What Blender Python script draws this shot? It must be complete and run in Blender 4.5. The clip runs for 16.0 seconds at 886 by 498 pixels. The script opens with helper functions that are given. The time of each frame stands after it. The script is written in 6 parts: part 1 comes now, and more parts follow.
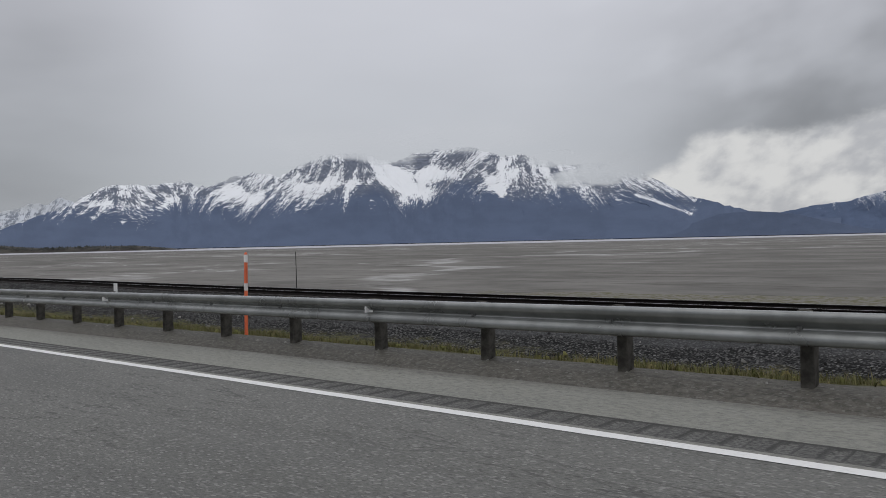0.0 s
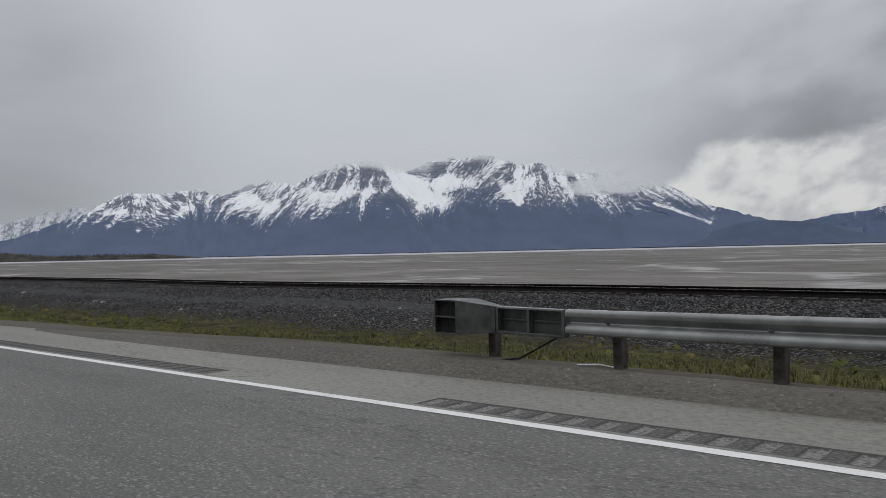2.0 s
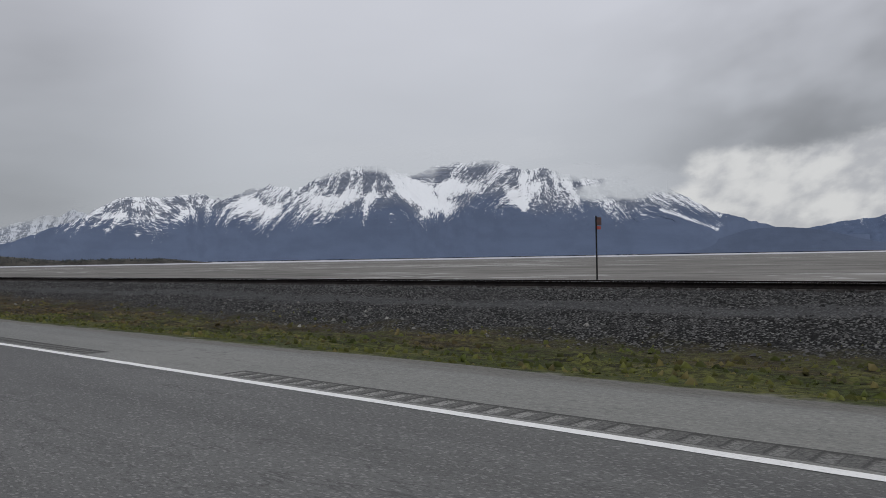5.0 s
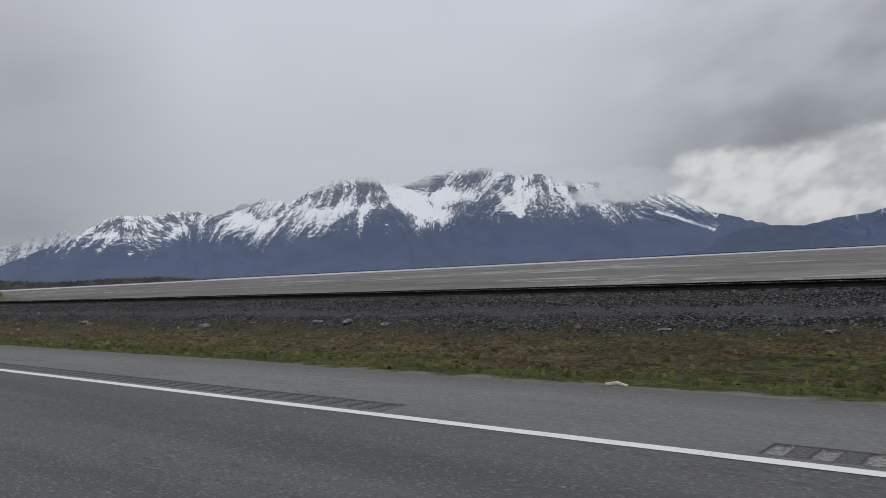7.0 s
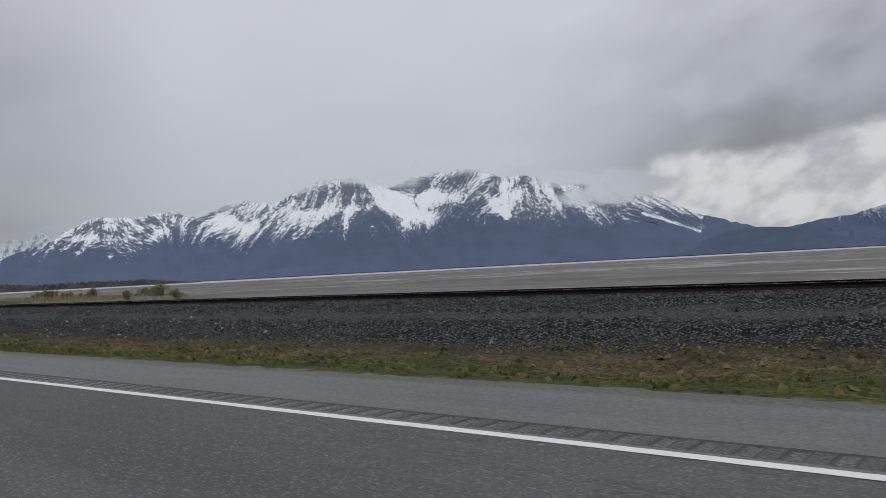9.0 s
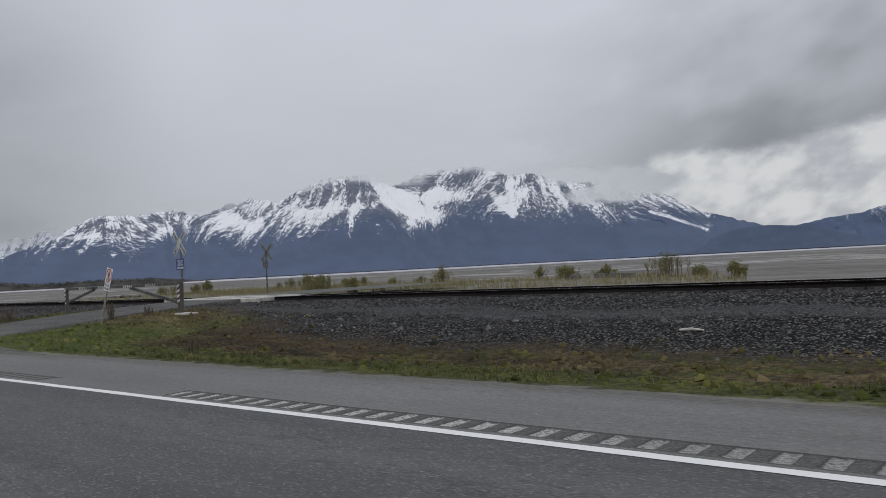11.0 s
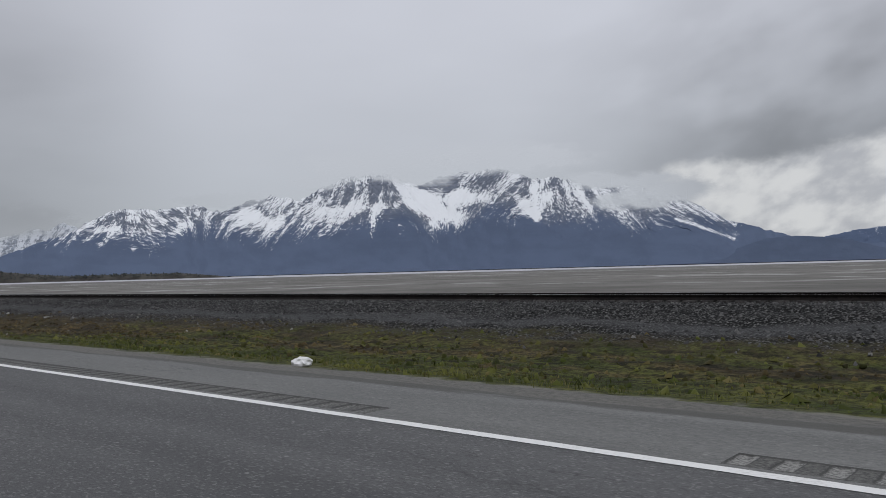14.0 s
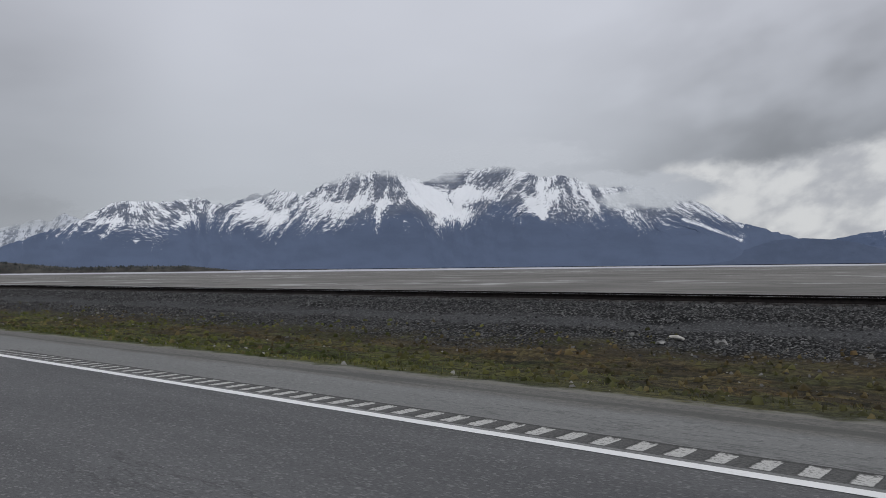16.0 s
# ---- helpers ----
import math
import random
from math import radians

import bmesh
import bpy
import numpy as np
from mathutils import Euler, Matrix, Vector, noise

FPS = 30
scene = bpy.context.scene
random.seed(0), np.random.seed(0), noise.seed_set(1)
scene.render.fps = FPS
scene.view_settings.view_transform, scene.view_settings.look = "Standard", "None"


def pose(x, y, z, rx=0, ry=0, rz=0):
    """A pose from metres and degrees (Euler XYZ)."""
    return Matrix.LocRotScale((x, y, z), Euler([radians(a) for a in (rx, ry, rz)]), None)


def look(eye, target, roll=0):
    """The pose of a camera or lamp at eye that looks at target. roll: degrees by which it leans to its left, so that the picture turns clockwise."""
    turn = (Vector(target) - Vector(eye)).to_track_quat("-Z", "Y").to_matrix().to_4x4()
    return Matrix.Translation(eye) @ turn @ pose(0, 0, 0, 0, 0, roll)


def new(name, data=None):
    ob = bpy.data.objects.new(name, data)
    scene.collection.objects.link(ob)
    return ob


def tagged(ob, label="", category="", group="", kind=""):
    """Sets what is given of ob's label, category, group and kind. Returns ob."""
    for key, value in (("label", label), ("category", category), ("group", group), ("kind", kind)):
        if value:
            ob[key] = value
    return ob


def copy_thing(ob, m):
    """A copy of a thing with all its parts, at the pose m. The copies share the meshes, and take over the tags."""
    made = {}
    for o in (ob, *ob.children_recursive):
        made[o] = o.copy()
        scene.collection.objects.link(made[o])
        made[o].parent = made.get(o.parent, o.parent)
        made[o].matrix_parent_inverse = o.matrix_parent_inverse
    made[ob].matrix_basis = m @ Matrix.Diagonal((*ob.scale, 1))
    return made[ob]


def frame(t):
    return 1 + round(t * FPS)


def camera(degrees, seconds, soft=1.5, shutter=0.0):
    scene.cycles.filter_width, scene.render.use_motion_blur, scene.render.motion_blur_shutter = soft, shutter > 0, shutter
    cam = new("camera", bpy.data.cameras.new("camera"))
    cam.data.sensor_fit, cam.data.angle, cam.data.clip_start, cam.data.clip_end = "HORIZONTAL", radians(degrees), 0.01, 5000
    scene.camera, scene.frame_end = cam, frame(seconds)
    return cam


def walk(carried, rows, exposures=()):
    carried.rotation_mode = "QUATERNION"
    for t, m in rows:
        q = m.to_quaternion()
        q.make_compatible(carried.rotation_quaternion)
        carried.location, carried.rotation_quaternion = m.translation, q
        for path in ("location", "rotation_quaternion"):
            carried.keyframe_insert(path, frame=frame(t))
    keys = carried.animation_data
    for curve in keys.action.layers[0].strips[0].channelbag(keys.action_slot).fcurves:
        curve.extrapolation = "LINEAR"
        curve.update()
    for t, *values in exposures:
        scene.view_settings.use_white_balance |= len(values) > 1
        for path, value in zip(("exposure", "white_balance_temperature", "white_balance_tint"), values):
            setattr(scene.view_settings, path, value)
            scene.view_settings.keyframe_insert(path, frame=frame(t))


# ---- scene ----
cam = camera(58.5, 16.0, soft=0.85)

# The road's edge line starts at the origin and runs towards -x, bending slightly to +y and falling to the level of the flats.
# s: metres along that line, d: metres from it towards the sea, z: up.
PATH = [
    (0.0, -0.00, -5.65, 1.55, 89.51, 1.29, 40.95),
    (0.5, -15.60, -5.70, 1.38, 89.58, 1.27, 40.94),
    (1.0, -31.07, -5.73, 1.21, 89.72, 1.26, 41.11),
    (1.5, -46.66, -5.75, 1.03, 90.02, 1.30, 41.30),
    (2.0, -62.42, -5.76, 0.86, 90.19, 1.23, 41.55),
    (2.5, -78.02, -5.74, 0.70, 90.18, 0.82, 41.89),
    (3.0, -93.63, -5.70, 0.58, 90.17, 0.31, 42.10),
    (3.5, -109.23, -5.65, 0.48, 90.18, 0.11, 41.95),
    (4.0, -124.83, -5.59, 0.42, 90.32, 0.27, 41.56),
    (4.5, -140.35, -5.49, 0.39, 90.47, 0.56, 41.24),
    (5.0, -155.40, -5.38, 0.37, 90.62, 1.00, 40.98),
    (5.5, -169.96, -5.25, 0.36, 90.78, 1.52, 40.77),
    (6.0, -184.36, -5.12, 0.34, 90.95, 2.04, 40.58),
    (6.5, -198.77, -4.98, 0.33, 91.12, 2.49, 40.40),
    (7.0, -213.17, -4.82, 0.31, 91.29, 2.88, 40.22),
    (7.5, -227.57, -4.66, 0.29, 91.42, 3.09, 39.91),
    (8.0, -241.98, -4.48, 0.28, 91.46, 3.10, 39.36),
    (8.5, -256.38, -4.28, 0.26, 91.44, 3.05, 38.89),
    (9.0, -270.79, -4.03, 0.25, 91.40, 3.01, 38.65),
    (9.5, -285.19, -3.76, 0.23, 91.35, 2.98, 38.65),
    (10.0, -299.59, -3.48, 0.22, 91.29, 2.97, 38.72),
    (10.5, -314.00, -3.19, 0.20, 91.28, 2.98, 38.73),
    (11.0, -328.22, -2.88, 0.18, 91.32, 3.00, 38.50),
    (11.5, -342.97, -2.58, 0.17, 91.43, 3.05, 38.04),
    (12.0, -357.20, -2.26, 0.15, 91.47, 3.00, 38.07),
    (12.5, -371.61, -1.92, 0.14, 91.48, 2.83, 38.20),
    (13.0, -386.01, -1.68, 0.12, 91.54, 2.31, 38.52),
    (13.5, -400.41, -1.42, 0.11, 91.52, 1.78, 38.93),
    (14.0, -414.82, -1.14, 0.09, 91.56, 1.50, 39.19),
    (14.5, -429.22, -0.78, 0.07, 91.55, 1.23, 39.22),
    (15.0, -443.82, -0.40, 0.06, 91.58, 1.03, 39.18),
    (15.5, -458.02, -0.00, 0.04, 91.56, 0.87, 39.05),
    (16.0, -472.42, 0.41, 0.03, 91.36, 0.62, 38.96),
]
walk(cam, [(t, pose(*row)) for t, *row in PATH], exposures=[(0.0, 0.02, 6520, 10), (4.2, 0.02, 6500, 10), (6.5, 0.0, 6420, 10), (16.0, 0.0, 6380, 10)])

# ---- world and light ----
AX_DEG = 45.7  # the mountains lie this far to the left of +y


def node(tree, kind, **values):
    n = tree.nodes.new(kind)
    for k, v in values.items():
        n.inputs[int(k[1:])].default_value = v
    return n


class Tree:
    """Short spelling for node trees."""

    def __init__(self, tree):
        self.t = tree

    def put(self, socket, value):
        if isinstance(value, bpy.types.NodeSocket):
            self.t.links.new(value, socket)
        else:
            socket.default_value = value

    def math(self, op, a, b=0.0, c=0.0, clamp=False):
        n = self.t.nodes.new("ShaderNodeMath")
        n.operation, n.use_clamp = op, clamp
        for i, v in enumerate((a, b, c)):
            self.put(n.inputs[i], v)
        return n.outputs[0]

    def ramp(self, x, a, b, lo=0.0, hi=1.0):
        n = self.t.nodes.new("ShaderNodeMapRange")
        n.interpolation_type = "SMOOTHSTEP"
        for i, v in enumerate((x, a, b, lo, hi)):
            self.put(n.inputs[i], v)
        return n.outputs[0]

    def mix(self, f, a, b):
        n = self.t.nodes.new("ShaderNodeMix")
        n.data_type = "RGBA"
        self.put(n.inputs["Factor"], f)
        ins = [i for i in n.inputs if i.type == "RGBA"]
        for i, v in zip(ins, (a, b)):
            self.put(i, v if isinstance(v, bpy.types.NodeSocket) else (*v, 1.0))
        return [o for o in n.outputs if o.type == "RGBA"][0]

    def noise(self, co, scale, detail=3.0, rough=0.55, kind="FBM"):
        n = self.t.nodes.new("ShaderNodeTexNoise")
        n.noise_type = kind
        self.put(n.inputs["Vector"], co)
        n.inputs["Scale"].default_value, n.inputs["Detail"].default_value, n.inputs["Roughness"].default_value = scale, detail, rough
        return n.outputs[0]

    def voronoi(self, co, scale, out="Color"):
        n = self.t.nodes.new("ShaderNodeTexVoronoi")
        self.put(n.inputs["Vector"], co)
        n.inputs["Scale"].default_value = scale
        return n.outputs[out]

    def scaled(self, co, x, y, z=1.0):
        n = self.t.nodes.new("ShaderNodeVectorMath")
        n.operation = "MULTIPLY"
        self.put(n.inputs[0], co)
        n.inputs[1].default_value = (x, y, z)
        return n.outputs[0]

    def split(self, co):
        n = self.t.nodes.new("ShaderNodeSeparateXYZ")
        self.put(n.inputs[0], co)
        return n.outputs

    def join(self, x, y, z=0.0):
        n = self.t.nodes.new("ShaderNodeCombineXYZ")
        for i, v in enumerate((x, y, z)):
            self.put(n.inputs[i], v)
        return n.outputs[0]


SUN_EL, SUN_AZ = 55.0, 150.0
world = bpy.data.worlds.new("overcast_sky")
scene.world = world
world.use_nodes = True
wt = Tree(world.node_tree)
world.node_tree.nodes.clear()


def sky_colour(w, direction):
    """Closed cloud cover: paler overhead, a ragged bright break low in the west, slate bands over it."""
    rot = w.t.nodes.new("ShaderNodeVectorRotate")
    rot.rotation_type = "Z_AXIS"
    w.put(rot.inputs["Vector"], direction)
    rot.inputs["Angle"].default_value = radians(-AX_DEG)
    x, y, z = w.split(rot.outputs[0])
    az = w.math("MULTIPLY", w.math("ARCTAN2", x, y), 57.2958)
    el = w.math("MULTIPLY", w.math("ARCSINE", z), 57.2958)
    flat = w.join(w.math("MULTIPLY", az, 0.05), w.math("MULTIPLY", el, 0.14), 0.3)
    soft = w.noise(flat, 1.3, 3.0, 0.5)
    grey = w.mix(w.ramp(el, 1.0, 20.0), (0.465, 0.49, 0.525), (0.59, 0.605, 0.66))
    grey = w.mix(w.ramp(el, 20.0, 80.0), grey, (0.98, 0.99, 1.03))
    dim = w.math("ADD", 0.93, w.math("MULTIPLY", soft, 0.14))
    # heavy slate cloud to the right, in soft lumps that rise with the azimuth
    rise = w.math("SUBTRACT", el, w.math("MULTIPLY", w.math("SUBTRACT", az, 20.0), 0.26))
    lump = w.noise(w.join(w.math("MULTIPLY", az, 0.085), w.math("MULTIPLY", rise, 0.15), 5.1), 1.25, 3.0, 0.45)
    curl = w.noise(w.join(w.math("MULTIPLY", az, 0.20), w.math("MULTIPLY", el, 0.30), 2.7), 1.0, 4.0, 0.52)
    heavy = w.math("MULTIPLY", w.ramp(az, 9.0, 31.0), w.ramp(el, 27.0, 11.0))
    body = w.math("ADD", w.math("ADD", w.math("MULTIPLY", w.ramp(lump, 0.38, 0.66), 0.75), w.ramp(az, 19.0, 33.0, -0.1, 0.45)), w.math("MULTIPLY", w.math("SUBTRACT", curl, 0.5), 0.55))
    dim = w.math("SUBTRACT", dim, w.math("MULTIPLY", heavy, w.math("ADD", 0.08, w.math("MULTIPLY", body, 0.29))))
    left = w.math("MULTIPLY", w.ramp(az, -8.0, -24.0), w.ramp(el, 30.0, 10.0))
    dim = w.math("SUBTRACT", dim, w.math("MULTIPLY", left, w.math("MULTIPLY", soft, 0.58)))
    # the break in the clouds: a billowing upper edge over a bright low sky
    brim = w.math("ADD", w.math("ADD", 3.2, w.ramp(az, 17.0, 24.5, 0.0, 3.5)), w.ramp(az, 29.5, 38.0, 0.0, 2.0))
    puff = w.noise(w.join(w.math("MULTIPLY", az, 0.22), w.math("MULTIPLY", el, 0.34), 7.7), 1.0, 5.0, 0.55)
    brim = w.math("ADD", brim, w.math("MULTIPLY", w.math("SUBTRACT", puff, 0.5), 3.8))
    over = w.math("SUBTRACT", el, brim)
    gap = w.math("MULTIPLY", w.ramp(over, 0.55, -0.65), w.ramp(az, 17.0, 20.0))
    dim = w.math("SUBTRACT", dim, w.math("MULTIPLY", w.math("MULTIPLY", w.ramp(over, 5.0, 0.3), w.ramp(az, 13.0, 21.0)), 0.09))
    billow = w.noise(w.join(w.math("MULTIPLY", az, 0.30), w.math("MULTIPLY", w.math("SUBTRACT", el, w.math("MULTIPLY", az, 0.22)), 0.46), 3.3), 1.0, 5.0, 0.52)
    lit = w.mix(w.ramp(billow, 0.34, 0.60), (0.44, 0.45, 0.475), (0.665, 0.668, 0.665))
    vm = w.t.nodes.new("ShaderNodeVectorMath")
    vm.operation = "SCALE"
    w.put(vm.inputs[0], grey)
    w.put(vm.inputs["Scale"], dim)
    return w.mix(w.math("MULTIPLY", gap, 0.92), vm.outputs[0], lit)


tex = world.node_tree.nodes.new("ShaderNodeTexCoord")
clouds = sky_colour(wt, tex.outputs["Generated"])
sky = world.node_tree.nodes.new("ShaderNodeTexSky")
sky.sky_type, sky.sun_disc = "NISHITA", False
sky.sun_elevation, sky.sun_rotation = radians(SUN_EL), radians(SUN_AZ)
bg_sky = world.node_tree.nodes.new("ShaderNodeBackground")
bg_cloud = world.node_tree.nodes.new("ShaderNodeBackground")
world.node_tree.links.new(sky.outputs[0], bg_sky.inputs[0])
world.node_tree.links.new(clouds, bg_cloud.inputs[0])
bg_sky.inputs[1].default_value = 0.06
bg_cloud.inputs[1].default_value = 1.0
cover = world.node_tree.nodes.new("ShaderNodeMixShader")
cover.inputs[0].default_value = 0.97
world.node_tree.links.new(bg_sky.outputs[0], cover.inputs[1])
world.node_tree.links.new(bg_cloud.outputs[0], cover.inputs[2])
world_out = world.node_tree.nodes.new("ShaderNodeOutputWorld")
world.node_tree.links.new(cover.outputs[0], world_out.inputs[0])

sun_data = bpy.data.lights.new("sun", "SUN")
sun_data.energy, sun_data.angle, sun_data.color = 0.6, radians(40), (1.0, 0.98, 0.95)
sun = new("sun", sun_data)
sun.matrix_world = look((math.sin(radians(SUN_AZ)) * 50, math.cos(radians(SUN_AZ)) * 50, 50 * math.tan(radians(SUN_EL))), (0, 0, 0))


# ---- the line of the road ----
S_AXIS = np.arange(-400.0, 1300.0, 1.0)
_h = np.clip(S_AXIS, -60, 530) / 100
S_HEAD = -8.522e-6 * _h**3 + 4.508e-4 * _h**2 + 4.330e-3 * _h
S_X, S_Y = -np.cumsum(np.cos(S_HEAD)), np.cumsum(np.sin(S_HEAD))
S_X, S_Y = S_X - np.interp(0, S_AXIS, S_X), S_Y - np.interp(0, S_AXIS, S_Y)


def heading(s):
    return np.interp(s, S_AXIS, S_HEAD)


ROAD_S = [-400, -60, 0, 60, 75, 90, 105, 120, 150, 510, 1300]
ROAD_Z = [4.40, 0.66, 0.0, -0.66, -0.81, -0.94, -1.04, -1.11, -1.17, -1.56, -1.80]


def road_z(s):
    """The road's own height."""
    return np.interp(s, ROAD_S, ROAD_Z)


def P(s, d, z):
    """World places for road coordinates, z counted from the road; arrays go too."""
    s, d, z = np.broadcast_arrays(np.asarray(s, float), np.asarray(d, float), np.asarray(z, float))
    h = heading(s)
    return np.stack([np.interp(s, S_AXIS, S_X) + np.sin(h) * d, np.interp(s, S_AXIS, S_Y) + np.cos(h) * d, z + road_z(s)], -1)


def at(s, d, z, turn=0.0, lean_s=0.0, lean_d=0.0):
    """Pose of a thing: local x back along the road, local y to the sea. Leans in degrees, towards +s and +d."""
    x, y, zz = P(s, d, z)
    return Matrix.Translation((x, y, zz)) @ Matrix.Rotation(-float(heading(s)) + radians(turn), 4, "Z") @ Matrix.Rotation(radians(-lean_s), 4, "Y") @ Matrix.Rotation(radians(-lean_d), 4, "X")


RAIL_S = [-400, 2, 12, 28.6, 37.7, 47, 58, 67, 75, 82, 97, 108, 117, 131, 151, 230, 1300]
RAIL_Z = [-0.48, -0.41, -0.32, -0.17, -0.05, 0.08, 0.25, 0.31, 0.42, 0.46, 0.53, 0.65, 0.70, 0.73, 0.70, 0.66, 0.66]
TRACK_D = 17.4  # the track's middle


def rail_z(s):
    return np.interp(s, RAIL_S, RAIL_Z)


def bump01(s, a, b, c, d):
    """0 up to a, 1 from b to c, 0 from d."""
    return np.interp(s, [a, b, c, d], [0.0, 1.0, 1.0, 0.0])


def shore_shelf(s, d):
    """1 on the low point of land behind the level crossing, 0 past its shore."""
    lo = np.interp(d, [20, 32, 40, 47], [334, 338, 343, 351])
    hi = np.interp(d, [20, 32, 38, 47], [405, 405, 403, 398])
    return np.clip(np.minimum(s - lo, hi - s) / 3.0, 0, 1)


def ground_z(s, d):
    """Height of the verge, the railway bank and the shelf behind it."""
    s, d = np.broadcast_arrays(np.asarray(s, float), np.asarray(d, float))
    rz = rail_z(s)
    ditch = np.minimum(-0.42, rz - 0.85)
    bench = rz - 0.56 - 0.09 * bump01(s, 385, 410, 900, 950)
    knots_d = [2.5, 3.4, 5.0, 7.2, 9.1, 11.8, 12.8, 15.1, 19.7, 21.7, 24.3, 30.0, 36.0, 46.5, 50.0]
    shelf = shore_shelf(s, d)
    guard = bump01(s, -100, -50, 80, 95)
    vals = [np.full_like(rz, -0.03), -0.08 + 0.04 * guard, -0.26 - 0.0 * guard, ditch * 0.92, ditch + 0.08, bench, bench + 0.07, rz - 0.22, rz - 0.22, rz - 0.75 + 0.41 * shelf, rz - 1.0 + 0.65 * shelf, -2.2 + (1.85 + rz) * shelf, -2.9 + (2.53 + rz) * shelf, -2.9 + (2.5 + rz) * shelf, -2.9 + 0 * rz]
    out = np.empty_like(rz)
    for i in range(len(knots_d) - 1):
        a, b = knots_d[i], knots_d[i + 1]
        m = (d >= a) & (d <= b) if i else d <= b
        f = np.clip((d - a) / (b - a), 0, 1)
        out = np.where(m, vals[i] * (1 - f) + vals[i + 1] * f, out)
    out = np.where(d > knots_d[-1], vals[-1], out)
    ramp = np.interp(d, [2.5, 6.0, 8.5, 11.2, 15.1], [-0.02, 0.04, 0.20, 0.38, 0.50])
    near = bump01(s, 341, 355, 364.5, 374) * (d < 15.1)
    return out * (1 - near) + ramp * near


def vnoise(x, y, seed=0.0):
    """Smooth value noise for arrays."""
    xi, yi = np.floor(x), np.floor(y)
    xf, yf = x - xi, y - yi
    xf, yf = xf * xf * (3 - 2 * xf), yf * yf * (3 - 2 * yf)

    def r(a, b):
        v = np.sin(a * 127.1 + b * 311.7 + seed * 74.7) * 43758.5453
        return v - np.floor(v)
    return (r(xi, yi) * (1 - xf) + r(xi + 1, yi) * xf) * (1 - yf) + (r(xi, yi + 1) * (1 - xf) + r(xi + 1, yi + 1) * xf) * yf


def fbm(x, y, octaves=4, seed=0.0, ridged=False):
    total, amp, out = 0.0, 1.0, 0.0
    for i in range(octaves):
        n = vnoise(x * 2.03**i, y * 2.03**i, seed + i * 3.1)
        out = out + amp * ((1 - np.abs(2 * n - 1)) if ridged else n)
        total += amp
        amp *= 0.5
    return out / total


# ---- mesh helpers ----
def raw_mesh(name, verts, faces, material, uv=None, smooth=False):
    """A mesh from arrays; faces: rows of 3 or 4 corners."""
    verts, faces = np.asarray(verts, np.float32).reshape(-1, 3), np.asarray(faces, np.int32)
    me = bpy.data.meshes.new(name)
    k = faces.shape[1]
    me.vertices.add(len(verts))
    me.vertices.foreach_set("co", verts.ravel())
    me.loops.add(faces.size)
    me.loops.foreach_set("vertex_index", faces.ravel())
    me.polygons.add(len(faces))
    me.polygons.foreach_set("loop_start", np.arange(0, faces.size, k, dtype=np.int32))
    me.polygons.foreach_set("loop_total", np.full(len(faces), k, np.int32))
    if smooth:
        me.polygons.foreach_set("use_smooth", np.ones(len(faces), bool))
    if uv is not None:
        layer = me.uv_layers.new(name="UVMap")
        layer.data.foreach_set("uv", np.asarray(uv, np.float32).reshape(-1, 2)[faces.ravel()].ravel())
    me.materials.append(material)
    me.update()
    me.validate()
    return me


def grid_faces(n, m):
    i, j = np.meshgrid(np.arange(n - 1), np.arange(m - 1), indexing="ij")
    a = (i * m + j).ravel()
    return np.stack([a, a + m, a + m + 1, a + 1], -1)


def grid_thing(name, pts, material, uv=None, smooth=True):
    n, m = pts.shape[:2]
    return new(name, raw_mesh(name, pts, grid_faces(n, m), material, uv, smooth))


def part(name, bm, material, parent=None, label="", smooth=False):
    me = bpy.data.meshes.new(name)
    bmesh.ops.recalc_face_normals(bm, faces=bm.faces)
    bm.to_mesh(me)
    bm.free()
    if smooth:
        for p in me.polygons:
            p.use_smooth = True
    me.materials.append(material)
    ob = new(name, me)
    ob.parent = parent
    return tagged(ob, label)


def box(size, centre=(0, 0, 0), bevel=0.0, bm=None):
    bm = bm or bmesh.new()
    r = bmesh.ops.create_cube(bm, size=1.0)
    bmesh.ops.transform(bm, matrix=Matrix.Translation(centre) @ Matrix.Diagonal((*size, 1)), verts=r["verts"])
    if bevel:
        vs = set(r["verts"])
        bmesh.ops.bevel(bm, geom=[e for e in bm.edges if e.verts[0] in vs and e.verts[1] in vs], offset=bevel, segments=1, affect="EDGES")
    return bm


def rod(a, b, r, seg=8, r2=None, bm=None):
    bm = bm or bmesh.new()
    a, b = Vector(a), Vector(b)
    m = Matrix.Translation((a + b) / 2) @ (b - a).to_track_quat("Z", "Y").to_matrix().to_4x4()
    bmesh.ops.create_cone(bm, cap_ends=True, segments=seg, radius1=r, radius2=r if r2 is None else r2, depth=(b - a).length, matrix=m)
    return bm


def prism(outline, depth, bm=None, m=None):
    """A flat outline in y and z, given thickness along x."""
    bm = bm or bmesh.new()
    f = bm.faces.new([bm.verts.new((-depth / 2, y, z)) for y, z in outline])
    r = bmesh.ops.extrude_face_region(bm, geom=[f])
    vs = [v for v in r["geom"] if isinstance(v, bmesh.types.BMVert)]
    bmesh.ops.translate(bm, vec=(depth, 0, 0), verts=vs)
    if m is not None:
        bmesh.ops.transform(bm, matrix=m, verts=list(set(f.verts) | set(vs)))
    return bm


def thing(name, m, label, category, group="", kind=""):
    ob = new(name)
    ob.matrix_world = m
    return tagged(ob, label, category, group, kind)


